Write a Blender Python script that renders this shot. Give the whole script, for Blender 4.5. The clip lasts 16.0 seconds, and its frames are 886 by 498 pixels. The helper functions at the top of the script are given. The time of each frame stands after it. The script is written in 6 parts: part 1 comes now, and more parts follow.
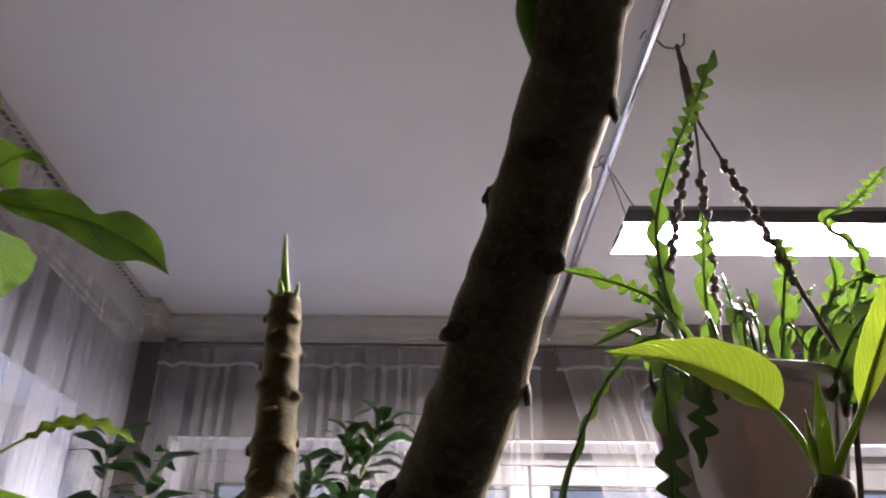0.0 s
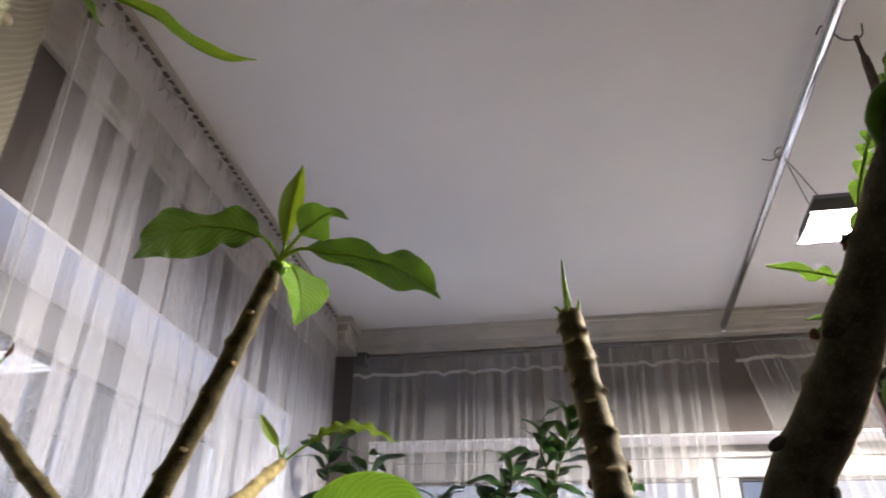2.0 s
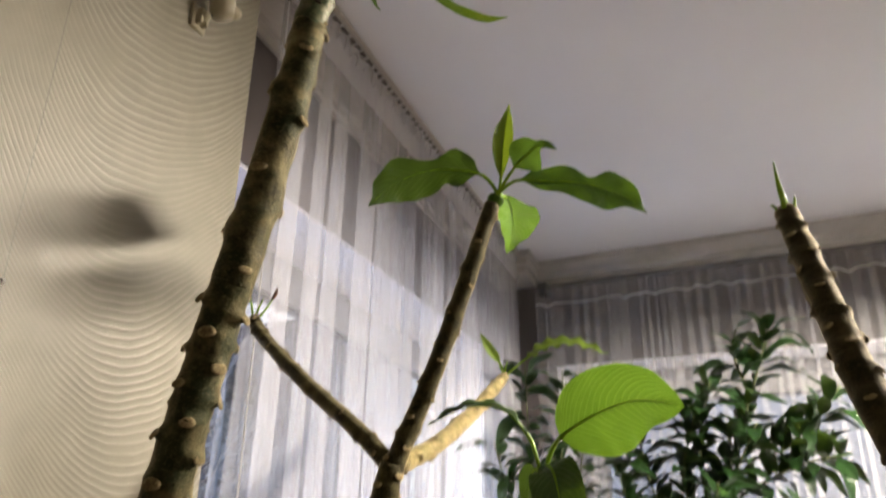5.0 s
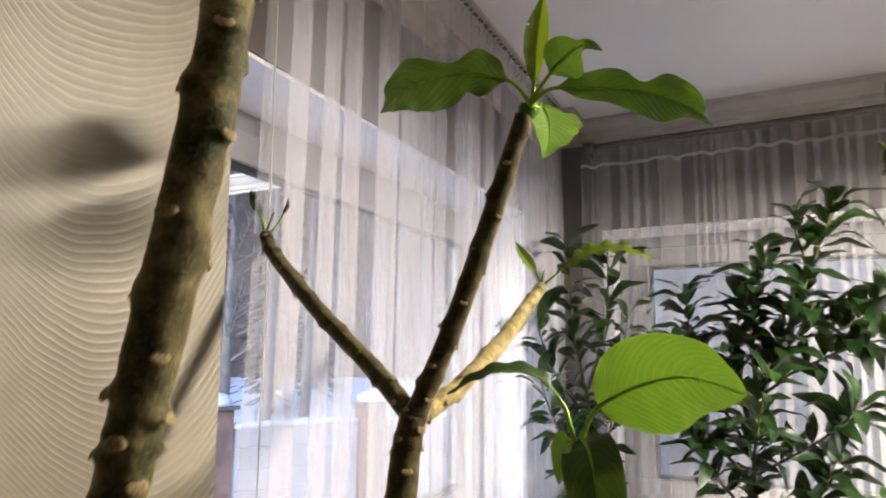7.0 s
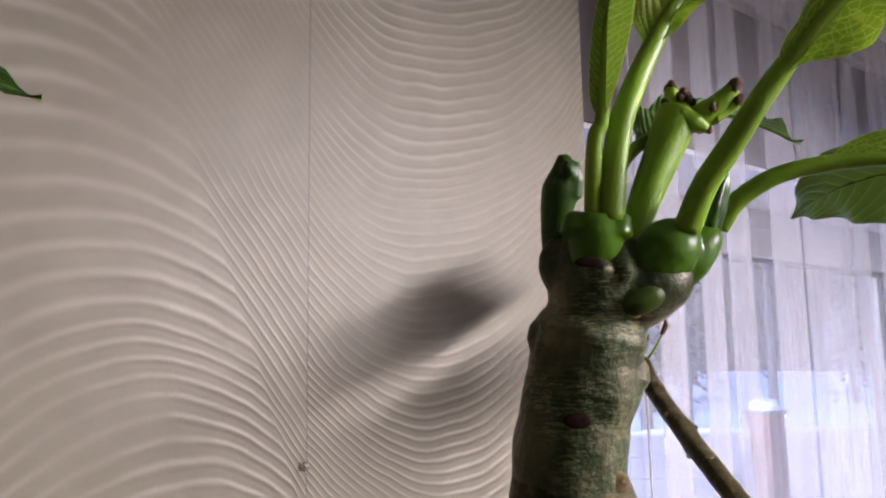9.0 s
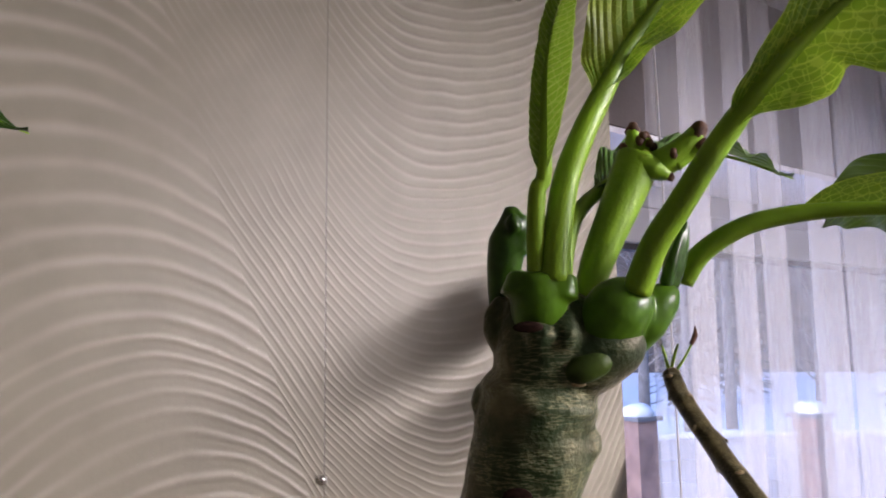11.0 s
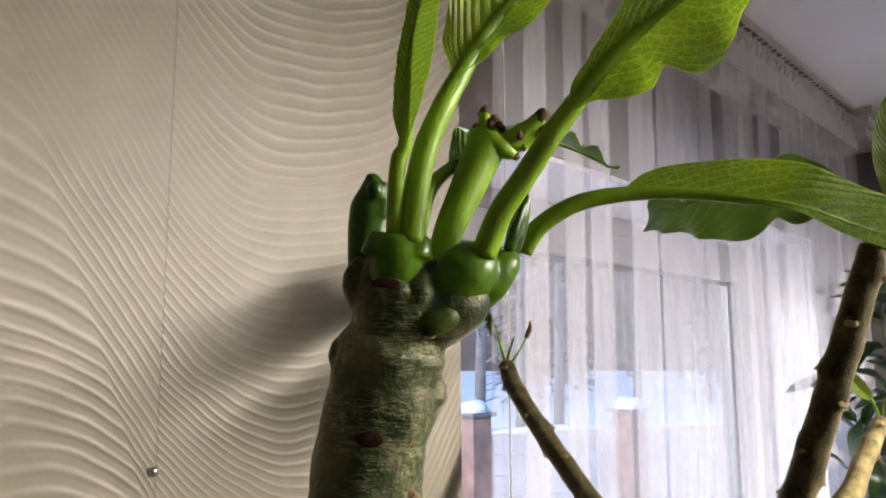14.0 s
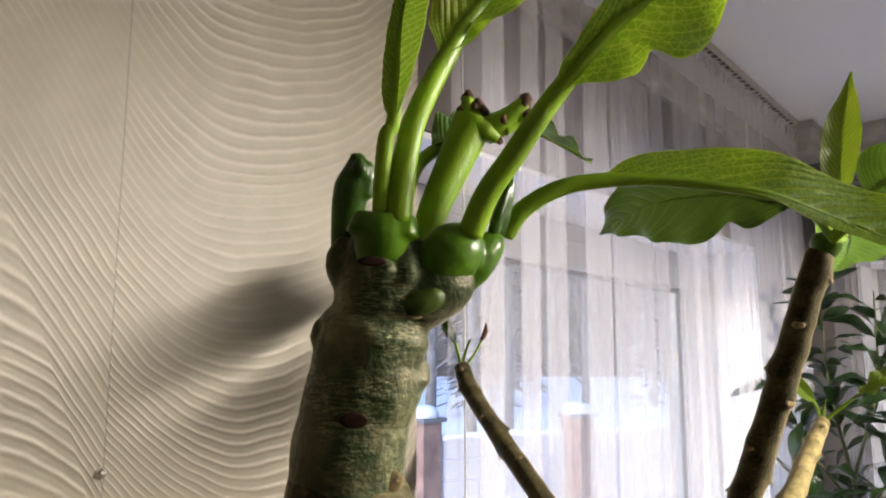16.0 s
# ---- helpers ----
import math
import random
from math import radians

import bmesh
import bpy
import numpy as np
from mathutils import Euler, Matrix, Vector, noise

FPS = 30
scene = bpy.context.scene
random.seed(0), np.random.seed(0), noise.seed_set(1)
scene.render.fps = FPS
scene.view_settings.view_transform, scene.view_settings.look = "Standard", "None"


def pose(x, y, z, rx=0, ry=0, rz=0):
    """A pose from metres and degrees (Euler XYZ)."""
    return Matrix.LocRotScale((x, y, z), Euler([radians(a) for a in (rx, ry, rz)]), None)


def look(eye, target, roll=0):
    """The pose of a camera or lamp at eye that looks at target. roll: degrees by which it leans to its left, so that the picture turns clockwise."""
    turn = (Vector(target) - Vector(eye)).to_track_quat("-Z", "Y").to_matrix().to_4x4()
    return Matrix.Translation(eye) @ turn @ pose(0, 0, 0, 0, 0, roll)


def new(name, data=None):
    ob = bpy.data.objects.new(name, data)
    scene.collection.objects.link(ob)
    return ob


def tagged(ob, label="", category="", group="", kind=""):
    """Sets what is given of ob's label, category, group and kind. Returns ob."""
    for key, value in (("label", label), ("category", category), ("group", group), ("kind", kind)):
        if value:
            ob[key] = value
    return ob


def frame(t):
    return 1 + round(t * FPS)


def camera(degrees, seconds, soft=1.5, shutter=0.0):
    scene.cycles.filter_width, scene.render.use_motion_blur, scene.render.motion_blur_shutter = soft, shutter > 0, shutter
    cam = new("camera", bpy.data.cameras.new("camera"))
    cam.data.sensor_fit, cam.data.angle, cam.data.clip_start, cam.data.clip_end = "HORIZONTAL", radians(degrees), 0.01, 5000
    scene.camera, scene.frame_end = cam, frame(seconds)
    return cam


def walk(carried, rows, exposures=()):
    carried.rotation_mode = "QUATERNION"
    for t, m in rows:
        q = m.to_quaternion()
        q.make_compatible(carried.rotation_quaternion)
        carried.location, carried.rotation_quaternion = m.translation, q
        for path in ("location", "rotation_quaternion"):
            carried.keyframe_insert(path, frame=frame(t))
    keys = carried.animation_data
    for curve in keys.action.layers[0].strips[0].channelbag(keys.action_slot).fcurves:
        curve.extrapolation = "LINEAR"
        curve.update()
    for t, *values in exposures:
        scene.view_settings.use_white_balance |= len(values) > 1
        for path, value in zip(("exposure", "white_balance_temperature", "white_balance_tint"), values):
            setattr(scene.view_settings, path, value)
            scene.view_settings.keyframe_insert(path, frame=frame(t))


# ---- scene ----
cam = camera(62.4, 16.0, 1.9, 0.5)
PATH = [
    (0, (0.1062, 0.0889, 1.5029), (0.0688, 1.8793, 2.3934), 0.92),
    (0.5, (0.1065, 0.0294, 1.4902), (-0.0219, 1.8144, 2.3830), 1.17),
    (1, (0.0866, 0.0216, 1.4951), (-0.1040, 1.7984, 2.3932), 1.19),
    (1.5, (0.0375, -0.0055, 1.4761), (-0.2693, 1.7598, 2.3646), 1.05),
    (2, (-0.013, -0.064, 1.456), (-0.41, 1.682, 2.348), 1.2),
    (2.5, (-0.027, -0.088, 1.422), (-0.473, 1.642, 2.321), 1.0),
    (3, (-0.071, -0.096, 1.388), (-0.556, 1.628, 2.279), 1.1),
    (3.5, (-0.1, -0.125, 1.358), (-0.625, 1.588, 2.247), 1.0),
    (4, (-0.088, -0.154, 1.354), (-0.678, 1.536, 2.246), 0.8),
    (4.5, (-0.072, -0.172, 1.373), (-0.771, 1.482, 2.254), 0.6),
    (5, (-0.063, -0.177, 1.394), (-0.873, 1.499, 2.126), 0.7),
    (5.2, (-0.055, -0.178, 1.413), (-0.907, 1.525, 2.025), 0.7),
    (7.3, (-0.100, -0.019, 1.604), (-1.132, 1.675, 1.854), 1.0),
    (7.5, (-0.142, 0.019, 1.641), (-1.321, 1.622, 1.864), 0.5),
    (7.6, (-0.163, 0.033, 1.657), (-1.414, 1.582, 1.874), 0.1),
    (8, (-0.213, 0.042, 1.692), (-1.691, 1.362, 1.963), -0.6),
    (8.5, (-0.233, 0.063, 1.754), (-1.854, 1.201, 2.033), -0.9),
    (9, (-0.228, 0.075, 1.775), (-1.902, 1.133, 2.057), -1.0),
    (11.5, (-0.22, 0.097, 1.788), (-1.948, 1.061, 2.073), -0.8),
    (12, (-0.204, 0.075, 1.787), (-1.923, 1.051, 2.088), -0.8),
    (12.5, (-0.202, 0.072, 1.782), (-1.865, 1.147, 2.067), -0.6),
    (13, (-0.204, 0.081, 1.779), (-1.794, 1.263, 2.049), -0.4),
    (13.5, (-0.208, 0.079, 1.783), (-1.738, 1.336, 2.063), -0.3),
    (14, (-0.217, 0.088, 1.779), (-1.703, 1.398, 2.052), -0.3),
    (14.5, (-0.225, 0.086, 1.782), (-1.681, 1.428, 2.065), -0.3),
    (15, (-0.229, 0.087, 1.779), (-1.66, 1.454, 2.064), -0.2),
    (15.5, (-0.225, 0.086, 1.779), (-1.635, 1.477, 2.061), -0.3),
    (16, (-0.223, 0.084, 1.774), (-1.618, 1.488, 2.061), -0.1),
]
walk(cam, [(t, look(eye, target, roll)) for t, eye, target, roll in PATH],
     [(0, 3.57, 6200, 25), (1, 3.60, 6250, 20), (2, 3.79, 6400, 17), (5, 3.85, 6780, 15), (7.5, 3.65, 6850, 16), (8, 3.53, 6350, 20), (9, 3.67, 5900, 30), (12.5, 3.62, 5980, 26), (14, 3.77, 6450, 18), (16, 3.87, 6600, 16)])
SKY, LED, CLOUD = 0.064, 110.0, 0.0130


# ---- light ----
world = bpy.data.worlds.new("winter_dusk_sky")
scene.world = world
world.use_nodes = True
wn = world.node_tree.nodes
sky = wn.new("ShaderNodeTexSky")
sky.sky_type = "NISHITA"
sky.sun_disc = False
sky.sun_elevation, sky.sun_rotation = radians(22), radians(200)
sky.air_density, sky.dust_density, sky.ozone_density = 1.0, 0.5, 4.0
world.node_tree.links.new(sky.outputs["Color"], wn["Background"].inputs["Color"])
wn["Background"].inputs["Strength"].default_value = SKY

# pale clouded sky low over the trees
cloud = bpy.data.materials.new("clouded_sky")
cloud.use_nodes = True
cn = cloud.node_tree
cn.nodes.remove(cn.nodes["Principled BSDF"])
glow = cn.nodes.new("ShaderNodeEmission")
puff = cn.nodes.new("ShaderNodeTexNoise")
puff.inputs["Scale"].default_value, puff.inputs["Detail"].default_value = 0.06, 5
tint = cn.nodes.new("ShaderNodeValToRGB")
tint.color_ramp.elements[0].position, tint.color_ramp.elements[1].position = 0.35, 0.65
tint.color_ramp.elements[0].color, tint.color_ramp.elements[1].color = (0.60, 0.56, 0.74, 1), (0.93, 0.90, 1.0, 1)
place = cn.nodes.new("ShaderNodeTexCoord")
cn.links.new(place.outputs["Object"], puff.inputs["Vector"])
cn.links.new(puff.outputs["Fac"], tint.inputs[0])
cn.links.new(tint.outputs[0], glow.inputs["Color"])
cn.links.new(glow.outputs[0], cn.nodes["Material Output"].inputs["Surface"])
glow.inputs["Strength"].default_value = CLOUD
bm = bmesh.new()
rims = [[bm.verts.new((90 * math.cos(radians(a)), 90 * math.sin(radians(a)), z)) for a in range(84, 205, 4)] for z in (-2, 46)]
for i in range(len(rims[0]) - 1):
    bm.faces.new((rims[0][i], rims[0][i + 1], rims[1][i + 1], rims[1][i]))
me = bpy.data.meshes.new("backdrop")
bm.to_mesh(me)
bm.free()
me.materials.append(cloud)
tagged(new("backdrop", me), "pale clouded winter sky", kind="structure")

sun = new("low_sun", bpy.data.lights.new("low_sun", "SUN"))
sun.data.energy, sun.data.angle, sun.data.color = 0.3, radians(12), (1.0, 0.93, 0.86)
sun.matrix_basis = look((6, -14, 4), (0, 0, 0))


# ---- materials ----
def mat(name):
    m = bpy.data.materials.new(name)
    m.use_nodes = True
    nt = m.node_tree
    return m, nt, nt.nodes, nt.nodes["Principled BSDF"], nt.nodes["Material Output"]


def node(nt, kind, **kw):
    n = nt.nodes.new("ShaderNode" + kind)
    for k, v in kw.items():
        n.inputs[k].default_value = v
    return n


def math2(nt, op, a, b=None, c=None):
    n = nt.nodes.new("ShaderNodeMath")
    n.operation = op
    for i, v in enumerate((a, b, c)):
        if v is None:
            continue
        if isinstance(v, (int, float)):
            n.inputs[i].default_value = v
        else:
            nt.links.new(v, n.inputs[i])
    return n.outputs[0]


def ramp(nt, fac, stops):
    r = nt.nodes.new("ShaderNodeValToRGB")
    els = r.color_ramp.elements
    while len(els) < len(stops):
        els.new(0.5)
    for e, (p, c) in zip(els, stops):
        e.position, e.color = p, (*c, 1)
    nt.links.new(fac, r.inputs[0])
    return r.outputs[0]


def mix_col(nt, fac, a, b, blend="MIX"):
    n = nt.nodes.new("ShaderNodeMix")
    n.data_type, n.blend_type = "RGBA", blend
    for sock, v in ((n.inputs[0], fac), (n.inputs[6], a), (n.inputs[7], b)):
        if isinstance(v, (int, float)):
            sock.default_value = v
        elif isinstance(v, tuple):
            sock.default_value = (*v, 1)
        else:
            nt.links.new(v, sock)
    return n.outputs[2]


def coords(nt, scale=(1, 1, 1)):
    tc = nt.nodes.new("ShaderNodeTexCoord")
    mp = nt.nodes.new("ShaderNodeMapping")
    mp.inputs["Scale"].default_value = scale
    nt.links.new(tc.outputs["Object"], mp.inputs["Vector"])
    return mp.outputs[0]


def noise_tex(nt, vec, scale, detail=4.0, rough=0.55):
    n = node(nt, "TexNoise", Scale=scale, Detail=detail, Roughness=rough)
    nt.links.new(vec, n.inputs["Vector"])
    return n.outputs["Fac"]


def bump(nt, height, strength, dist, shader):
    b = node(nt, "Bump", Strength=strength, Distance=dist)
    nt.links.new(height, b.inputs["Height"])
    nt.links.new(b.outputs[0], shader.inputs["Normal"])
    return b


def painted(name, col, rough=0.6, var=0.06, scale=6.0, bump_h=0.0006, metal=0.0, fine=220.0, spec=0.5):
    """Paint, plaster, plastic or metal with broad stains and a fine grain."""
    m, nt, ns, bsdf, out = mat(name)
    v = coords(nt)
    big = noise_tex(nt, v, scale, 3)
    small = noise_tex(nt, v, fine, 2)
    dark = tuple(c * (1 - var * 2) for c in col)
    light = tuple(min(1, c * (1 + var)) for c in col)
    nt.links.new(ramp(nt, big, [(0.3, dark), (0.7, light)]), bsdf.inputs["Base Color"])
    r = math2(nt, "MULTIPLY_ADD", small, 0.16, rough - 0.08)
    nt.links.new(r, bsdf.inputs["Roughness"])
    bsdf.inputs["Metallic"].default_value, bsdf.inputs["Specular IOR Level"].default_value = metal, spec
    if bump_h:
        bump(nt, small, 0.35, bump_h, bsdf)
    return m


def wave_wall_mat():
    """Cream embossed wallpaper in two strips: sweeping ridges that crest and sag, with the relief as bump."""
    m, nt, ns, bsdf, out = mat("embossed_wallpaper")
    tc = ns.new("ShaderNodeTexCoord")
    sep = ns.new("ShaderNodeSeparateXYZ")
    place = tc.outputs["Object"]
    nt.links.new(place, sep.inputs[0])
    y, z = sep.outputs[1], sep.outputs[2]

    def op(kind, a, b=None, c=None):
        return math2(nt, kind, a, b, c)

    wob = op("MULTIPLY_ADD", noise_tex(nt, place, 3.0, 2), 0.05, op("MULTIPLY", noise_tex(nt, place, 11.0, 2), 0.012))
    zz = op("ADD", z, wob)
    # first strip: the ridge climbs to a crest, then falls ever more steeply to the joint
    skew = op("MULTIPLY_ADD", op("SUBTRACT", zz, 1.84), 0.33, op("SUBTRACT", y, 0.19))
    fall = op("MAXIMUM", skew, 0.0)
    near = op("MINIMUM", fall, 0.09)
    drop = op("MULTIPLY_ADD", op("MAXIMUM", op("SUBTRACT", fall, 0.09), 0.0), 2.5, op("MULTIPLY", op("MULTIPLY", near, near), 5.0))
    rear = op("MINIMUM", skew, 0.0)
    rear = op("MULTIPLY", op("SUBTRACT", 1.0, op("COSINE", op("MULTIPLY", rear, 6.0))), 0.14)
    level_a = op("ADD", zz, op("ADD", drop, rear))
    # second strip: the ridges sag and lift again
    shift = op("MULTIPLY", op("MAXIMUM", op("SUBTRACT", 1.8, zz), 0.0), 0.33)
    sag = op("SUBTRACT", op("SUBTRACT", y, 0.47), shift)
    down, rise = op("MINIMUM", sag, 0.0), op("MAXIMUM", sag, 0.0)
    level_b = op("SUBTRACT", op("SUBTRACT", zz, op("MULTIPLY", op("MULTIPLY", down, down), 5.0)), op("MULTIPLY", op("MULTIPLY", rise, rise), 2.1))

    def phase(level, low, high, knee):
        """Narrow ridges below the knee, broad ones above."""
        over = op("MAXIMUM", op("SUBTRACT", level, knee), 0.0)
        return op("MULTIPLY_ADD", over, high - low, op("MULTIPLY", level, low))

    joint = op("GREATER_THAN", y, 0.345)
    ph_a, ph_b = phase(level_a, 58.0, 38.0, 1.84), phase(level_b, 82.0, 62.0, 2.0)
    ph = op("MULTIPLY_ADD", op("SUBTRACT", ph_b, ph_a), joint, ph_a)
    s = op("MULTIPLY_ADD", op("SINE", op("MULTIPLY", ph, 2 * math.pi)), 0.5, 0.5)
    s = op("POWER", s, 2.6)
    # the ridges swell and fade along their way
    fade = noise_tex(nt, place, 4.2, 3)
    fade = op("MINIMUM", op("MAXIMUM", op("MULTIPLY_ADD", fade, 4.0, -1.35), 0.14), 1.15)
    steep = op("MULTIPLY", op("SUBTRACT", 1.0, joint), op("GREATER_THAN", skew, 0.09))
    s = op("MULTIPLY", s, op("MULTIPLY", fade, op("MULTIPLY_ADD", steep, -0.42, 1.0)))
    fine = noise_tex(nt, place, 160.0, 3)
    seam = op("LESS_THAN", op("ABSOLUTE", op("SUBTRACT", y, 0.345)), 0.0010)
    h = op("MULTIPLY_ADD", fine, 0.10, s)
    h = op("SUBTRACT", h, op("MULTIPLY", seam, 0.5))
    bump(nt, h, 0.42, 0.0018, bsdf)
    stain = noise_tex(nt, place, 2.4, 4)
    mottle = noise_tex(nt, place, 26.0, 4)
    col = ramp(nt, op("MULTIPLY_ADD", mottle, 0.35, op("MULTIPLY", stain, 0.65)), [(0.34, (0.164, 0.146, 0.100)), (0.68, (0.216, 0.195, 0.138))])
    # ridges are also coloured lighter, as if lamplight caught their tops
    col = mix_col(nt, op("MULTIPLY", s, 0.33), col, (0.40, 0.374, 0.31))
    col = mix_col(nt, op("MULTIPLY", seam, 0.55), col, (0.09, 0.08, 0.06))
    nt.links.new(col, bsdf.inputs["Base Color"])
    bsdf.inputs["Roughness"].default_value = 0.5
    return m


def sheer_mat(name, col, density):
    """Woven voile: part of the light passes straight, the rest is scattered."""
    m, nt, ns, bsdf, out = mat(name)
    ns.remove(bsdf)
    v = coords(nt, (1, 1, 1))
    thread = noise_tex(nt, v, 900.0, 2)
    slub = noise_tex(nt, coords(nt, (70, 70, 2)), 1.0, 3)
    clear = node(nt, "BsdfTransparent", Color=(1, 1, 1, 1))
    diff = node(nt, "BsdfDiffuse", Color=(*col, 1))
    tran = node(nt, "BsdfTranslucent", Color=(*col, 1))
    body = node(nt, "MixShader", Fac=0.45)
    nt.links.new(diff.outputs[0], body.inputs[1])
    nt.links.new(tran.outputs[0], body.inputs[2])
    fac = math2(nt, "MULTIPLY_ADD", thread, 0.12, density - 0.06)
    fac = math2(nt, "MULTIPLY_ADD", slub, 0.06, math2(nt, "SUBTRACT", fac, 0.03))
    mix = ns.new("ShaderNodeMixShader")
    nt.links.new(fac, mix.inputs[0])
    nt.links.new(clear.outputs[0], mix.inputs[1])
    nt.links.new(body.outputs[0], mix.inputs[2])
    nt.links.new(mix.outputs[0], out.inputs["Surface"])
    return m


def leaf_mat(name, dark, light, vein, veins=15.0, slant=0.22, glow=0.4, rough=0.34, blotch=0.0, shine=(0.25, 0.44, 0.03), net_size=430.0, net_mix=0.2, side_mix=0.34):
    """A leaf with side veins from its own length and width, letting light through."""
    m, nt, ns, bsdf, out = mat(name)
    uv = ns.new("ShaderNodeUVMap")
    sep = ns.new("ShaderNodeSeparateXYZ")
    nt.links.new(uv.outputs[0], sep.inputs[0])
    u = math2(nt, "ABSOLUTE", math2(nt, "MULTIPLY_ADD", sep.outputs[0], 2.0, -1.0))
    v = sep.outputs[1]
    objc = coords(nt)
    wob = noise_tex(nt, objc, 38.0, 3)
    k = math2(nt, "MULTIPLY_ADD", math2(nt, "MULTIPLY", u, u), -slant * 0.6, math2(nt, "MULTIPLY_ADD", u, -slant * 0.5, v))
    k = math2(nt, "MULTIPLY_ADD", wob, 0.05, k)
    f = math2(nt, "FRACT", math2(nt, "MULTIPLY", k, veins))
    f = math2(nt, "ABSOLUTE", math2(nt, "SUBTRACT", f, 0.5))
    line = math2(nt, "SMOOTH_MIN", math2(nt, "MULTIPLY", f, 8.0), 1.0, 0.3)
    side = math2(nt, "SUBTRACT", 1.0, line)
    edge = math2(nt, "GREATER_THAN", u, 0.955)
    mid = math2(nt, "LESS_THAN", u, 0.035)
    lines = math2(nt, "MAXIMUM", math2(nt, "MULTIPLY", side, side_mix / 0.6), math2(nt, "MAXIMUM", math2(nt, "MULTIPLY", edge, 0.8), mid))
    vor = ns.new("ShaderNodeTexVoronoi")
    vor.feature = "DISTANCE_TO_EDGE"
    vor.inputs["Scale"].default_value = net_size
    nt.links.new(objc, vor.inputs["Vector"])
    net = math2(nt, "LESS_THAN", vor.outputs[0], 0.06)
    big = noise_tex(nt, objc, 22.0, 4)
    info = ns.new("ShaderNodeObjectInfo")
    col = ramp(nt, math2(nt, "MULTIPLY_ADD", info.outputs["Random"], 0.25, math2(nt, "MULTIPLY", big, 0.85)), [(0.3, dark), (0.8, light)])
    if blotch:
        spot = ramp(nt, noise_tex(nt, objc, 34.0, 3), [(0.58, (0, 0, 0)), (0.72, (1, 1, 1))])
        col = mix_col(nt, math2(nt, "MULTIPLY", spot, blotch), col, (0.30, 0.31, 0.03))
    col = mix_col(nt, math2(nt, "MULTIPLY", lines, 0.6), col, vein)
    col = mix_col(nt, math2(nt, "MULTIPLY", net, net_mix), col, vein)
    nt.links.new(col, bsdf.inputs["Base Color"])
    bsdf.inputs["Roughness"].default_value = rough
    bsdf.inputs["IOR"].default_value = 1.42
    h = math2(nt, "MULTIPLY_ADD", big, 0.5, math2(nt, "MULTIPLY_ADD", lines, -0.5, math2(nt, "MULTIPLY", math2(nt, "POWER", f, 0.6), 1.1)))
    bump(nt, h, 0.6, 0.0014, bsdf)
    tr = ns.new("ShaderNodeBsdfTranslucent")
    nt.links.new(mix_col(nt, 0.45, col, shine), tr.inputs[0])
    mix = node(nt, "MixShader", Fac=glow)
    nt.links.new(bsdf.outputs[0], mix.inputs[1])
    nt.links.new(tr.outputs[0], mix.inputs[2])
    nt.links.new(mix.outputs[0], out.inputs["Surface"])
    return m


def bark_mat(name, low, high, green, amount, spread=26.0, gloss=0.4, bloom=0.5, rough=0.42, crease=0.0, streaks=1.0, edge=(0.45, 0.6)):
    """Grey-green succulent bark, ringed, blotched and finely cracked."""
    m, nt, ns, bsdf, out = mat(name)
    v = coords(nt)
    blot = noise_tex(nt, v, 55.0, 5, 0.62)
    fleck = noise_tex(nt, v, 420.0, 3)
    streak = noise_tex(nt, coords(nt, (330, 330, 470)), 1.0, 4, 0.65)
    patch = noise_tex(nt, v, spread, 3)
    col = ramp(nt, blot, [(0.34, low), (0.70, high)])
    col = mix_col(nt, math2(nt, "MULTIPLY", ramp(nt, patch, [(edge[0], (0, 0, 0)), (edge[1], (1, 1, 1))]), amount), col, green)
    col = mix_col(nt, math2(nt, "MULTIPLY", ramp(nt, streak, [(0.52, (0, 0, 0)), (0.72, (0.5, 0.5, 0.5))]), streaks), col, tuple(min(1, c * 1.7) for c in high))
    if crease:
        # fine pale wrinkles that run round the stem, in patches
        run = noise_tex(nt, coords(nt, (170, 170, 1150)), 1.0, 4, 0.6)
        run = math2(nt, "SUBTRACT", 1.0, math2(nt, "MULTIPLY", math2(nt, "ABSOLUTE", math2(nt, "SUBTRACT", run, 0.5)), 22.0))
        run = math2(nt, "MULTIPLY", math2(nt, "MAXIMUM", run, 0.0), ramp(nt, noise_tex(nt, v, 75.0, 3), [(0.44, (0, 0, 0)), (0.58, (1, 1, 1))]))
        col = mix_col(nt, math2(nt, "MULTIPLY", run, crease), col, tuple(min(1, c * 2.0) for c in high))
    nt.links.new(col, bsdf.inputs["Base Color"])
    nt.links.new(math2(nt, "MULTIPLY_ADD", fleck, 0.3, rough), bsdf.inputs["Roughness"])
    bsdf.inputs["Specular IOR Level"].default_value = gloss
    bsdf.inputs["Sheen Weight"].default_value, bsdf.inputs["Sheen Roughness"].default_value = bloom, 0.38
    bsdf.inputs["Sheen Tint"].default_value = (1.0, 0.84, 0.50, 1)
    bsdf.inputs["Specular Tint"].default_value = (1.0, 0.86, 0.55, 1)
    h = math2(nt, "MULTIPLY_ADD", streak, 0.6, math2(nt, "MULTIPLY_ADD", fleck, 0.35, math2(nt, "MULTIPLY", blot, 1.4)))
    bump(nt, h, 0.7, 0.0011, bsdf)
    return m


def glow_mat(name, col, strength):
    m, nt, ns, bsdf, out = mat(name)
    bsdf.inputs["Base Color"].default_value = (0.9, 0.9, 0.9, 1)
    bsdf.inputs["Emission Color"].default_value = (*col, 1)
    bsdf.inputs["Emission Strength"].default_value = strength
    return m


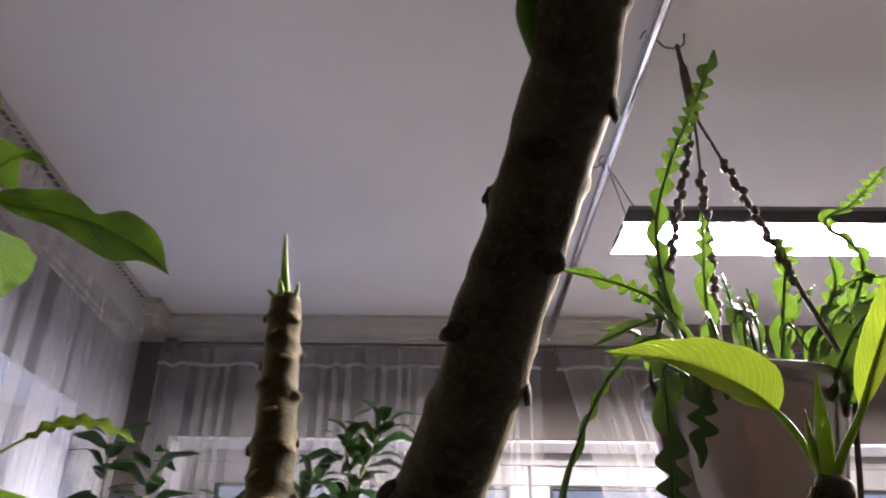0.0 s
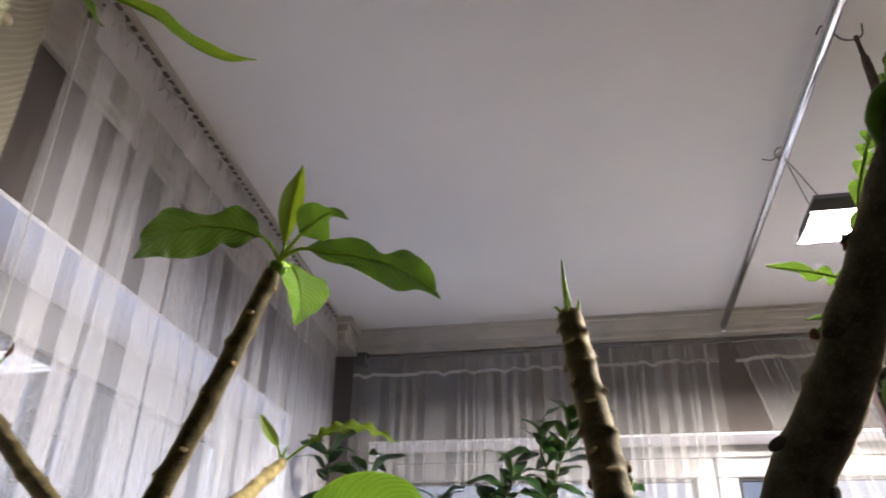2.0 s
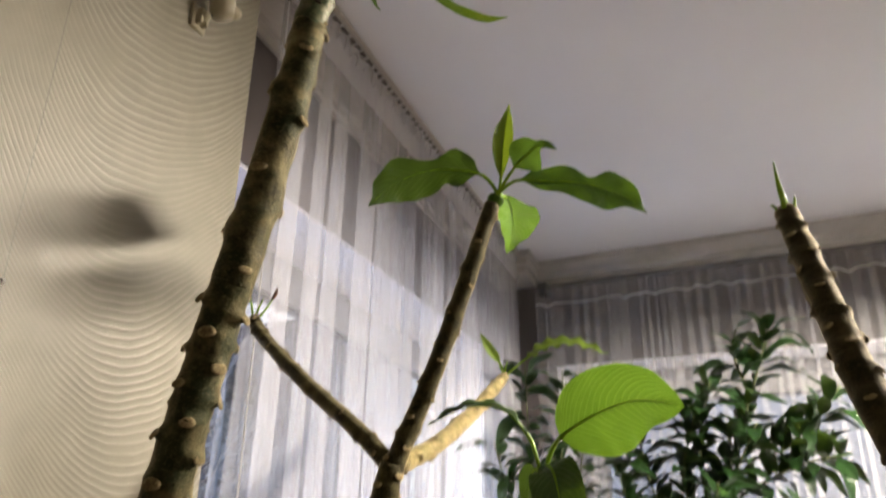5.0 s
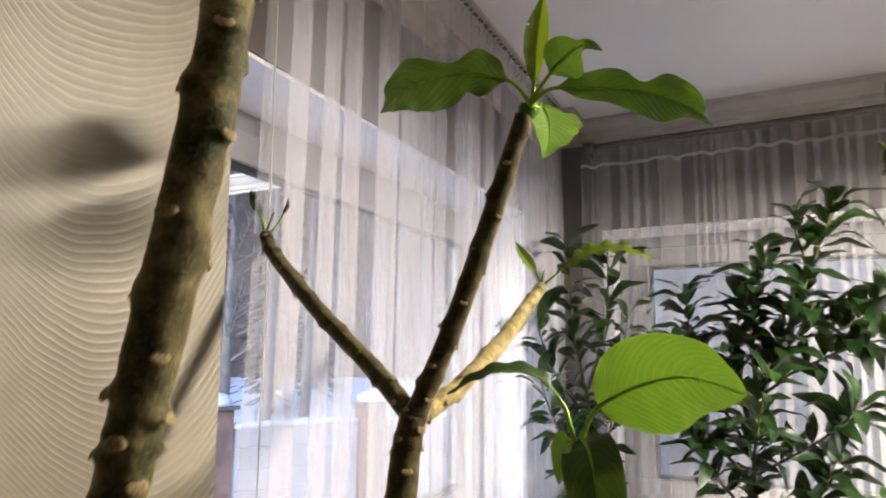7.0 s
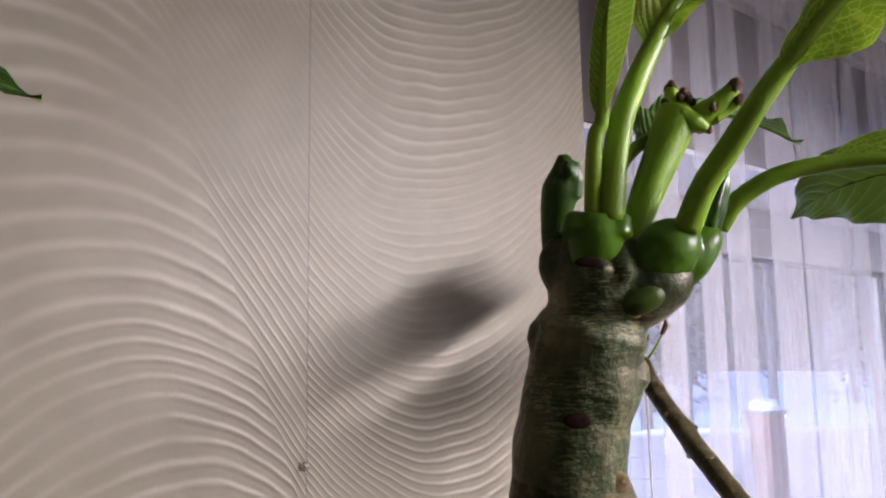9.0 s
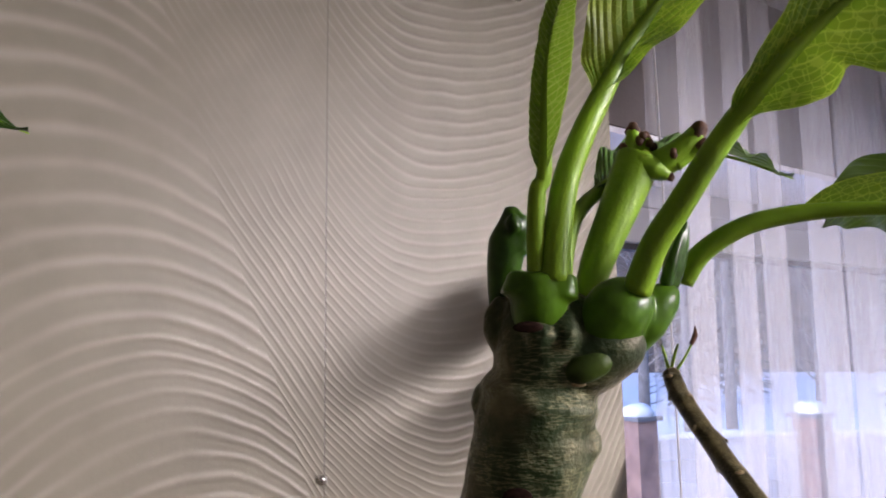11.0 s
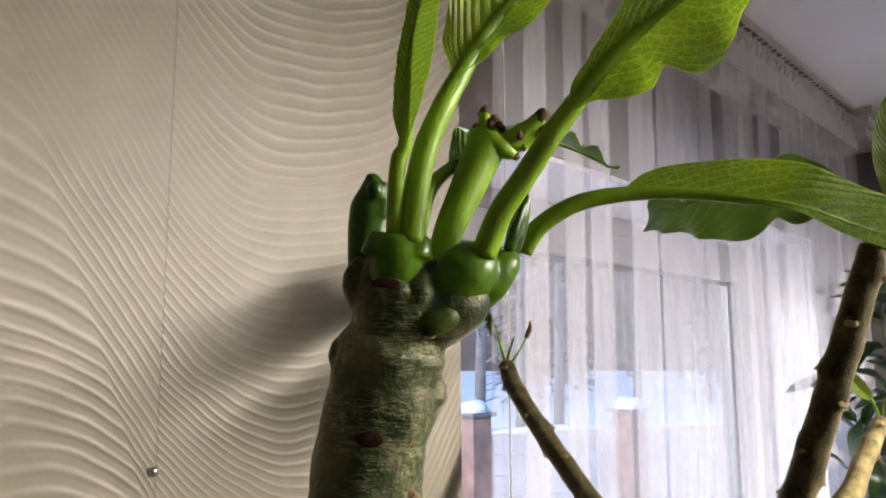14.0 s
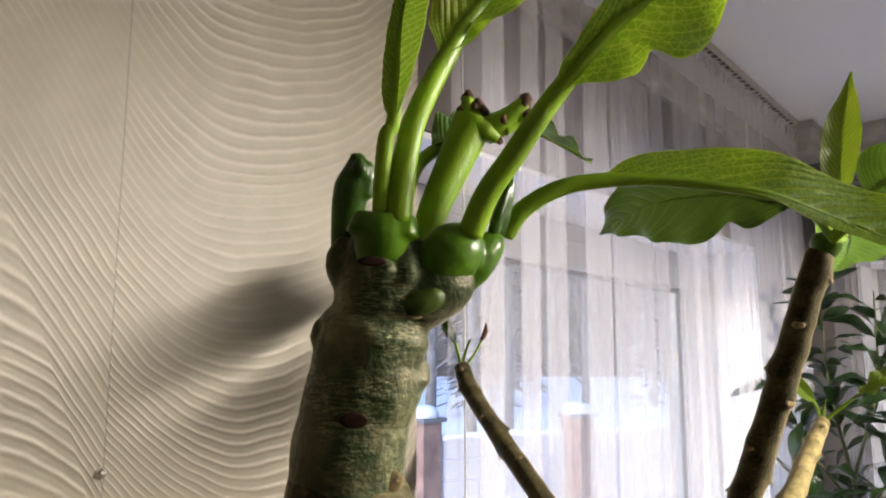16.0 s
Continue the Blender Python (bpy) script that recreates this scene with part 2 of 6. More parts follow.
def glass_mat():
    m, nt, ns, bsdf, out = mat("window_glass")
    ns.remove(bsdf)
    clear = node(nt, "BsdfTransparent", Color=(0.93, 0.95, 0.96, 1))
    gloss = node(nt, "BsdfGlossy", Roughness=0.01, Color=(1, 1, 1, 1))
    fr = node(nt, "LayerWeight", Blend=0.5)
    mix = ns.new("ShaderNodeMixShader")
    nt.links.new(math2(nt, "MULTIPLY_ADD", math2(nt, "POWER", fr.outputs["Facing"], 4.0), 0.5, 0.05), mix.inputs[0])
    nt.links.new(clear.outputs[0], mix.inputs[1])
    nt.links.new(gloss.outputs[0], mix.inputs[2])
    nt.links.new(mix.outputs[0], out.inputs["Surface"])
    return m


M_WALLPAPER = wave_wall_mat()
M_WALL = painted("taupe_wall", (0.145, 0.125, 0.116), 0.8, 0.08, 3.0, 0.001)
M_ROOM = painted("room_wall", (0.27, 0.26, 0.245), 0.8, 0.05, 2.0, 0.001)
M_CEIL = painted("matt_white_ceiling", (0.75, 0.745, 0.76), 0.75, 0.035, 1.1, 0.0004)
M_CORNICE = painted("cream_cornice", (0.46, 0.43, 0.385), 0.6, 0.08, 9.0, 0.0006)
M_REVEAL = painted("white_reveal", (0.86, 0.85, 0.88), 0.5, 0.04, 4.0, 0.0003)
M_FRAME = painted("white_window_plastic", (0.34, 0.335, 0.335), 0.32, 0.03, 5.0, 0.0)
M_GASKET = painted("black_gasket", (0.02, 0.02, 0.022), 0.6, 0.1, 20.0, 0.0)
M_GLASS = glass_mat()
M_FLOOR = painted("oak_floor", (0.085, 0.063, 0.046), 0.45, 0.18, 5.0, 0.001)
M_SHEER = sheer_mat("white_voile", (0.91, 0.895, 0.90), 0.26)
M_HEAD = sheer_mat("doubled_white_voile", (0.93, 0.91, 0.90), 0.42)
M_SHEER2 = sheer_mat("grey_white_voile", (0.80, 0.79, 0.78), 0.20)
M_TAPE = sheer_mat("curtain_tape", (0.70, 0.685, 0.66), 0.74)
M_CHROME = painted("chrome_tube", (0.72, 0.72, 0.76), 0.16, 0.03, 8.0, 0.0, 1.0)
M_TRACK_SHADE = painted("track_groove_shade", (0.11, 0.094, 0.086), 0.5, 0.15, 20.0, 0.0, 0.0)
M_STEEL = painted("dark_wire", (0.12, 0.12, 0.12), 0.4, 0.1, 20.0, 0.0, 0.8)
M_HOUSING = painted("dark_lamp_housing", (0.06, 0.06, 0.065), 0.45, 0.1, 8.0, 0.0002, 0.3)
M_TUBE = glow_mat("lit_led_tube", (1.0, 0.94, 0.83), LED * 0.70)
M_DEVICE = painted("yellowed_plastic", (0.38, 0.335, 0.225), 0.42, 0.06, 30.0, 0.0003)
M_CORD = painted("brown_macrame_cord", (0.075, 0.05, 0.042), 0.85, 0.25, 60.0, 0.002, 0.0, 700.0)
M_POT = painted("grey_glazed_pot", (0.30, 0.28, 0.27), 0.14, 0.05, 7.0, 0.0, 0.55)
M_CLAY = painted("terracotta_pot", (0.33, 0.14, 0.075), 0.8, 0.12, 14.0, 0.001)
M_SOIL = painted("potting_soil", (0.035, 0.025, 0.018), 0.95, 0.3, 60.0, 0.006)
M_BENCH = painted("brown_wood_bench", (0.05, 0.028, 0.017), 0.5, 0.2, 8.0, 0.001)
M_BARK = bark_mat("plumeria_bark", (0.004, 0.0035, 0.0015), (0.092, 0.077, 0.031), (0.005, 0.006, 0.002), 0.62, 40.0, 0.12, 0.9, 0.5, 0.0, 0.8, (0.40, 0.56))
M_BARK_GOLD = bark_mat("tan_plumeria_bark", (0.012, 0.012, 0.005), (0.165, 0.138, 0.064), (0.010, 0.019, 0.007), 0.85, 42.0, 0.14, 0.6, 0.5, 0.0, 0.5, (0.42, 0.58))
M_BARK_TIP = bark_mat("young_plumeria_bark", (0.012, 0.023, 0.009), (0.116, 0.112, 0.057), (0.008, 0.028, 0.009), 0.95, 70.0, 0.34, 0.2, 0.33, 0.62, 0.4, (0.39, 0.53))
# plumeria bark coloured far paler, to stand for lamplight falling on it
M_BARK_LAMPLIT = bark_mat("lamplit_plumeria_bark", (0.10, 0.080, 0.035), (0.46, 0.36, 0.16), (0.16, 0.15, 0.05), 0.4, 38.0, 0.12, 0.4, 0.5, 0.0, 0.4)
M_BARK_OLIVE = bark_mat("olive_plumeria_bark", (0.004, 0.0035, 0.0015), (0.060, 0.048, 0.020), (0.005, 0.006, 0.0025), 0.6, 36.0, 0.10, 0.7, 0.6, 0.0, 0.8, (0.42, 0.58))
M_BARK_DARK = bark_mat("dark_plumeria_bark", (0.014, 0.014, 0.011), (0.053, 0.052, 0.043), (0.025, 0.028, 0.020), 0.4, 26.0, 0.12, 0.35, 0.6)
M_SCAR = painted("leaf_scar", (0.25, 0.195, 0.10), 0.8, 0.25, 3.0, 0.0, spec=0.15)
M_SCAR_RED = painted("dark_red_leaf_scar", (0.017, 0.007, 0.004), 0.8, 0.3, 3.0, 0.0, spec=0.08)
M_SCAR_CORE = painted("leaf_scar_core", (0.19, 0.145, 0.070), 0.8, 0.3, 3.0, 0.0, spec=0.1)
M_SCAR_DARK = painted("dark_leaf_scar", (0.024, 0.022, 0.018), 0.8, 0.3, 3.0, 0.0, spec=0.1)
M_STALK = painted("green_stalk", (0.165, 0.300, 0.006), 0.45, 0.18, 60.0, 0.0004, 0.0, 900.0, 0.25)
M_KNUCKLE = painted("glossy_green_leaf_base", (0.050, 0.118, 0.004), 0.32, 0.2, 120.0, 0.0008, spec=0.2)
M_BUD = painted("dark_glossy_bud", (0.026, 0.068, 0.004), 0.34, 0.25, 160.0, 0.0008, spec=0.25)
M_LIP = painted("olive_leaf_base", (0.045, 0.075, 0.010), 0.5, 0.3, 160.0, 0.0008, spec=0.15)
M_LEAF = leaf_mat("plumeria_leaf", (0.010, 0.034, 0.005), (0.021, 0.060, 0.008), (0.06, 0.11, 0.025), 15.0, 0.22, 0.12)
M_LEAF_HERO = leaf_mat("veined_plumeria_leaf", (0.038, 0.120, 0.006), (0.105, 0.235, 0.010), (0.40, 0.52, 0.07), 15.0, 0.3, 0.5, 0.44, 0.6, (0.42, 0.62, 0.02), 560.0, 0.42, 0.62)
# the very pale vein colour also paints a highlight along the folded edge
M_LEAF_YOUNG = leaf_mat("glossy_young_leaf", (0.05, 0.13, 0.008), (0.10, 0.21, 0.012), (0.58, 0.68, 0.24), 34.0, 0.06, 0.35, 0.16, 0.0, (0.36, 0.55, 0.03), 430.0, 0.1, 0.28)
M_LEAF_LIME = leaf_mat("lime_plumeria_leaf", (0.070, 0.125, 0.008), (0.115, 0.175, 0.012), (0.20, 0.27, 0.03), 20.0, 0.2, 0.36, shine=(0.34, 0.46, 0.02))
M_LEAF_MID = leaf_mat("fresh_plumeria_leaf", (0.024, 0.076, 0.008), (0.048, 0.118, 0.012), (0.11, 0.20, 0.035), 20.0, 0.2, 0.2)
M_LEAF_FRESH = leaf_mat("broad_plumeria_leaf", (0.036, 0.105, 0.008), (0.070, 0.165, 0.012), (0.17, 0.29, 0.04), 17.0, 0.35, 0.28)
# brighter copy of the leaf colours, with the backlight put in
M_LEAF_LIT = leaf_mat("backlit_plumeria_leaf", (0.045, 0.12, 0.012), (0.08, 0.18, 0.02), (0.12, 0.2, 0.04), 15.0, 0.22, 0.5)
M_LEAF_DARK = leaf_mat("citrus_leaf", (0.004, 0.015, 0.004), (0.011, 0.033, 0.007), (0.03, 0.065, 0.018), 9.0, 0.4, 0.06, 0.3)
M_CACTUS = leaf_mat("fishbone_cactus_stem", (0.010, 0.034, 0.008), (0.024, 0.062, 0.012), (0.05, 0.11, 0.025), 4.0, 0.1, 0.10, 0.3)
M_TWIG = bark_mat("citrus_twig", (0.03, 0.045, 0.02), (0.08, 0.09, 0.045), (0.05, 0.08, 0.02), 0.5)
M_PINK = leaf_mat("pink_petal", (0.55, 0.02, 0.13), (0.80, 0.06, 0.25), (0.85, 0.2, 0.4), 6.0, 0.2, 0.4, 0.5)
M_BROWN = painted("dried_brown_tip", (0.10, 0.046, 0.022), 0.7, 0.35, 300.0, 0.001, spec=0.25)
M_SNOW = painted("snow", (0.62, 0.64, 0.69), 0.85, 0.05, 0.6, 0.01)
M_BRICK = painted("fence_brick", (0.25, 0.15, 0.12), 0.85, 0.2, 4.0, 0.004)
M_SPRUCE = painted("snowy_spruce_needles", (0.11, 0.115, 0.12), 0.8, 0.3, 3.0, 0.0)
M_TRUNK = painted("tree_bark", (0.13, 0.12, 0.12), 0.9, 0.2, 6.0, 0.004)
M_METAL = painted("screw_head", (0.62, 0.60, 0.55), 0.28, 0.05, 50.0, 0.0, 1.0)
M_BOARD = painted("pale_fence_board", (0.42, 0.41, 0.43), 0.7, 0.1, 3.0, 0.0)
M_FENCE = painted("grey_fence", (0.12, 0.12, 0.13), 0.7, 0.1, 3.0, 0.0)


# ---- building helpers ----
def part(name, bm, material, parent=None, label="", smooth=True):
    """Links a bmesh as one mesh object, under a thing or a part where one is given."""
    me = bpy.data.meshes.new(name)
    bm.normal_update()
    bm.to_mesh(me)
    bm.free()
    if smooth:
        me.shade_smooth()
    me.materials.append(material)
    ob = new(name, me)
    if parent is not None:
        ob.parent = parent
        if parent.type == "EMPTY":
            ob.matrix_parent_inverse = parent.matrix_basis.inverted()
    if label:
        ob["label"] = label
    return ob


def thing(name, at, label, category, group=""):
    ob = new(name)
    ob.empty_display_size = 0.05
    ob.matrix_basis = Matrix.Translation(at)
    return tagged(ob, label, category, group)


def box_into(bm, lo, hi, m=None):
    vs = [bm.verts.new((x, y, z)) for x in (lo[0], hi[0]) for y in (lo[1], hi[1]) for z in (lo[2], hi[2])]
    for f in ((0, 1, 3, 2), (4, 6, 7, 5), (0, 4, 5, 1), (2, 3, 7, 6), (0, 2, 6, 4), (1, 5, 7, 3)):
        bm.faces.new([vs[i] for i in f])
    if m is not None:
        bmesh.ops.transform(bm, matrix=m, verts=vs)
    return vs


def boxes(*pairs, bevel=0.0, m=None):
    bm = bmesh.new()
    for lo, hi in pairs:
        box_into(bm, lo, hi)
    if bevel:
        bmesh.ops.bevel(bm, geom=bm.edges[:], offset=bevel, segments=2, affect="EDGES", profile=0.6)
    if m is not None:
        bmesh.ops.transform(bm, matrix=m, verts=bm.verts[:])
    return bm


def smooth_line(pts, per=8):
    """A Catmull-Rom curve through the points."""
    p = [Vector(a) for a in pts]
    if len(p) == 2:
        return [p[0].lerp(p[1], i / per) for i in range(per + 1)]
    p = [p[0] * 2 - p[1], *p, p[-1] * 2 - p[-2]]
    out = []
    for a, b, c, d in zip(p, p[1:], p[2:], p[3:]):
        for i in range(per):
            t = i / per
            out.append(0.5 * ((2 * b) + (c - a) * t + (2 * a - 5 * b + 4 * c - d) * t * t + (3 * b - a - 3 * c + d) * t ** 3))
    out.append(p[-2])
    return out


def lerp_list(vals, f):
    k = f * (len(vals) - 1)
    i = min(int(k), len(vals) - 2)
    return vals[i] + (vals[i + 1] - vals[i]) * (k - i)


def smooth_list(vals, f):
    """As lerp_list, with a rounded run."""
    k = f * (len(vals) - 1)
    i = min(int(k), len(vals) - 2)
    a, b, c, d = vals[max(i - 1, 0)], vals[i], vals[i + 1], vals[min(i + 2, len(vals) - 1)]
    t = k - i
    return max(0.0002, 0.5 * (2 * b + (c - a) * t + (2 * a - 5 * b + 4 * c - d) * t * t + (3 * b - a - 3 * c + d) * t ** 3))


def local(origin, right, up):
    """Places in millimetres to the right of, above and beyond a point."""
    o, r, u = Vector(origin), Vector(right), Vector(up)
    f = u.cross(r)
    return lambda a, b, c: o + (r * a + u * b + f * c) * 0.001


def frames_along(line):
    """Tangent, side and normal at each point of a line, without twist."""
    out, ref = [], None
    for i, p in enumerate(line):
        t = (line[min(i + 1, len(line) - 1)] - line[max(i - 1, 0)]).normalized()
        if ref is None:
            ref = Vector((0, 0, 1)) if abs(t.z) < 0.9 else Vector((1, 0, 0))
        s = t.cross(ref).normalized()
        ref = s.cross(t).normalized()
        out.append((t, s, ref))
    return out


def tube(pts, radii, segs=14, per=8, lump=0.0, nodes=(), seed=0):
    """A tapering tube with a closed end; lump: uneven girth; nodes: (place 0 to 1, angle, height) of swellings."""
    line = smooth_line(pts, per)
    fr = frames_along(line)
    n = len(line)
    total = sum((b - a).length for a, b in zip(line, line[1:]))
    bm = bmesh.new()
    rings = []
    for i, (p, (t, s, up)) in enumerate(zip(line, fr)):
        f = i / (n - 1)
        r = lerp_list(radii, f)
        ring = []
        for k in range(segs):
            a = 2 * math.pi * k / segs
            d = s * math.cos(a) + up * math.sin(a)
            q = r
            if lump:
                q *= 1 + lump * noise.noise((p + d * r) * 55 + Vector((seed, 0, 0))) + lump * 0.5 * noise.noise((p + d * r) * 160)
            for nf, na, nh in nodes:
                ds = (f - nf) * total
                da = math.atan2(math.sin(a - na), math.cos(a - na)) * r
                lean = 1.0 if ds > 0 else 2.2
                q += nh * math.exp(-(ds * lean / (r * 0.75)) ** 2 - (da / (r * 0.75)) ** 2)
            ring.append(bm.verts.new(p + d * q))
        rings.append(ring)
    for a, b in zip(rings, rings[1:]):
        for k in range(segs):
            bm.faces.new((a[k], a[(k + 1) % segs], b[(k + 1) % segs], b[k]))
    for ring, p, sgn in ((rings[0], line[0], -1), (rings[-1], line[-1], 1)):
        c = bm.verts.new(p + fr[0 if sgn < 0 else -1][0] * sgn * lerp_list(radii, 0 if sgn < 0 else 1) * 0.35)
        for k in range(segs):
            e = (ring[k], ring[(k + 1) % segs], c)
            bm.faces.new(e if sgn > 0 else e[::-1])
    return bm


def blob(at, size, axis=(0, 0, 1), lump=0.1, seed=0, segs=14):
    """A swollen lump, longest along its axis."""
    bm = bmesh.new()
    bmesh.ops.create_uvsphere(bm, u_segments=segs, v_segments=max(8, segs - 4), radius=1)
    turn = Vector(axis).to_track_quat("Z", "Y").to_matrix().to_4x4()
    for v in bm.verts:
        v.co *= 1 + lump * noise.noise(v.co * 1.7 + Vector((seed * 3.1, 0, 0)))
        v.co = Vector((v.co.x * size[0], v.co.y * size[1], v.co.z * size[2]))
    bmesh.ops.transform(bm, matrix=Matrix.Translation(at) @ turn, verts=bm.verts[:])
    return bm


def merged(*parts):
    """Several bmeshes in one."""
    out = bmesh.new()
    for bm in parts:
        me = bpy.data.meshes.new("piece")
        bm.to_mesh(me)
        bm.free()
        out.from_mesh(me)
        bpy.data.meshes.remove(me)
    return out


def lathe(profile, segs=40, at=(0, 0, 0)):
    bm = bmesh.new()
    rings = [[bm.verts.new((at[0] + r * math.cos(2 * math.pi * k / segs), at[1] + r * math.sin(2 * math.pi * k / segs), at[2] + z)) for k in range(segs)] for r, z in profile]
    for a, b in zip(rings, rings[1:]):
        for k in range(segs):
            bm.faces.new((a[k], a[(k + 1) % segs], b[(k + 1) % segs], b[k]))
    return bm


def blade(line_pts, up, width, rows=26, cols=10, fold=0.15, wave=0.0, waves=5, lobes=(), fat=0.8, curl=0.0, seed=0, sides=(1, 1), margins=None):
    """A leaf blade round its midrib. up: the way its face looks; lobes: (place, side, depth) of notches in its margin;
    margins: half widths from base to tip, on the two sides."""
    line = smooth_line(line_pts, max(4, rows // (len(line_pts) - 1)))
    n = len(line)
    up = Vector(up)
    bm = bmesh.new()
    uvl = bm.loops.layers.uv.new("UVMap")
    grid = []
    for i, p in enumerate(line):
        s = i / (n - 1)
        t = (line[min(i + 1, n - 1)] - line[max(i - 1, 0)]).normalized()
        side = t.cross(up).normalized()
        nor = side.cross(t).normalized()
        w = width * max(0.012, math.sin(math.pi * min(1, s ** fat)) ** 0.75)
        row = []
        for j in range(cols + 1):
            q = 2 * j / cols - 1
            ww = smooth_list(margins[q > 0], s) if margins else w * sides[q > 0]
            for place, sd, depth in lobes:
                if sd * q >= 0:
                    ww *= 1 - depth * math.exp(-((s - place) / 0.06) ** 2)
            h = fold * abs(q) * ww + wave * math.sin(waves * 2 * math.pi * s + seed + (0.9 if q > 0 else 0)) * q * q
            h += wave * 0.5 * noise.noise(Vector((s * 5, q * 2, seed))) - curl * q * q * ww
            row.append((bm.verts.new(p + side * q * ww + nor * h), (j / cols, s)))
        grid.append(row)
    for a, b in zip(grid, grid[1:]):
        for j in range(cols):
            quad = (a[j], a[j + 1], b[j + 1], b[j])
            f = bm.faces.new([v for v, _ in quad])
            for lp, (_, c) in zip(f.loops, quad):
                lp[uvl].uv = c
    return bm


def leaf(parent, stalk_pts, blade_pts, up, width, material, stalk_r=0.0022, label="", stalk_mat=None, **kw):
    """One leaf: the blade, with its stalk and midrib under it."""
    lf = part("leaf", blade(blade_pts, up, width, **kw), material, parent, label)
    sm = stalk_mat or M_STALK
    # the stalk runs on under the blade as its midrib
    drop = Vector(up).normalized() * -stalk_r * 0.35
    n, k = len(blade_pts), len(stalk_pts or ())
    line = [Vector(p) for p in (stalk_pts or ())][:-1] + [Vector(p) + drop for p in blade_pts]
    rr = [stalk_r * (1.25 - 0.25 * i / max(1, k - 1)) for i in range(max(0, k - 1))] + [stalk_r * max(0.15, 1 - 0.9 * (i / (n - 1)) ** 0.8) for i in range(n)]
    part("petiole", tube(line, rr, 12, 8), sm, lf)
    return lf


def scar_mesh(name, material, core):
    """A shield-shaped leaf scar: a low corky knob with a darker face."""
    bm = lathe([(1.1, -0.35), (1.0, 0.0), (0.8, 0.16), (0.5, 0.22), (0.25, 0.23), (0.01, 0.22)], 12)
    for v in bm.verts:
        v.co.y *= 0.72 if v.co.y < 0 else 0.9
    me = bpy.data.meshes.new(name)
    bm.to_mesh(me)
    bm.free()
    me.shade_smooth()
    me.materials.append(material)
    me.materials.append(core)
    for f in me.polygons:
        f.material_index = 1 if f.center.xy.length < 0.62 else 0
    return me


SCAR, SCAR_RED, SCAR_DARK = scar_mesh("scar", M_SCAR, M_SCAR_CORE), scar_mesh("red_scar", M_SCAR_RED, M_SCAR_RED), scar_mesh("dark_scar", M_SCAR_DARK, M_SCAR_DARK)


def stem(parent, name, pts, radii, material, spacing=0.028, height=0.0022, segs=18, per=14, first=0.0, turn=0.7, red=False, until=1.0, lump=0.07, label=""):
    """A plumeria branch with the swellings and scars that fallen leaves left, in a spiral."""
    line = smooth_line(pts, per)
    total = sum((b - a).length for a, b in zip(line, line[1:]))
    count = int(total * until / spacing)
    nodes = [((i + 0.5) * spacing / total, (first + i * 2.4) % (2 * math.pi), height * (0.7 + 0.6 * ((i * 37 % 10) / 10))) for i in range(count)]
    ob = part(name, tube(pts, radii, segs, per, lump, nodes, turn), material, parent, label)
    fr = frames_along(line)
    for i, (f, a, h) in enumerate(nodes):
        k = min(int(f * (len(line) - 1)), len(line) - 2)
        t, s, up = fr[k]
        p = line[k].lerp(line[k + 1], f * (len(line) - 1) - k)
        d = s * math.cos(a) + up * math.sin(a)
        r = lerp_list(radii, f)
        out = (d + t * 0.45).normalized()
        q = out.to_track_quat("Z", "Y")
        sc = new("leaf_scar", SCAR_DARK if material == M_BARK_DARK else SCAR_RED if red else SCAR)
        sc.parent = ob
        size = r * ((0.12 if red else 0.34) + 0.12 * ((i * 53 % 10) / 10))
        sc.matrix_basis = Matrix.LocRotScale(p + d * (r + h * 0.86), q, (size, size * 0.85, size * 0.6))
    return ob


# the long wall stands five degrees off the square: x into the room, y along it
LW = Matrix.Translation((-0.87, 0, 0)) @ Matrix.Rotation(radians(5.14), 4, "Z")
CEIL = 2.555


def wall_piece(name, bm, material, label=""):
    ob = part(name, bm, material, None, label, False)
    ob.matrix_basis = LW
    return tagged(ob, label, kind="structure")


# ---- the room ----
tagged(part("floor", boxes(((-1.7, -3.4, -0.12), (3.4, 3.3, 0.0))), M_FLOOR, smooth=False), "brown oak floor", kind="structure")
tagged(part("ceiling", boxes(((-1.7, -3.4, CEIL), (3.4, 3.3, CEIL + 0.15))), M_CEIL, smooth=False), "matt pale grey-white ceiling", kind="structure")
tagged(part("wall_east", boxes(((3.2, -3.2, 0), (3.4, 3.3, CEIL))), M_ROOM, smooth=False), "plain light wall", kind="structure")
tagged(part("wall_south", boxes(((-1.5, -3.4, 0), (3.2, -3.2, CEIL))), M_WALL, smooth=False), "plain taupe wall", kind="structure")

# back wall with one wide window opening
B0, B1, HEAD, SILL = 2.87, 3.12, 2.09, 0.92
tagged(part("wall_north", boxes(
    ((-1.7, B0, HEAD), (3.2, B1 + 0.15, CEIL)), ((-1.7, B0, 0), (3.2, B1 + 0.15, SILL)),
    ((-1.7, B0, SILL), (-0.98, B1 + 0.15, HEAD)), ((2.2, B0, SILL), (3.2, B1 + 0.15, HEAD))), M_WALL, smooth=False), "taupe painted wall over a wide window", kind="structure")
tagged(part("window_reveal", boxes(
    ((-0.98, B0 + 0.003, HEAD - 0.012), (2.2, B1, HEAD - 0.002)), ((-0.98, B0 - 0.12, SILL + 0.002), (2.2, B1, SILL + 0.03)),
    ((-0.979, B0 + 0.003, SILL + 0.03), (-0.967, B1, HEAD - 0.012)), ((2.187, B0 + 0.003, SILL + 0.03), (2.199, B1, HEAD - 0.012))), M_REVEAL, smooth=False), "white window reveal and sill board", kind="structure")

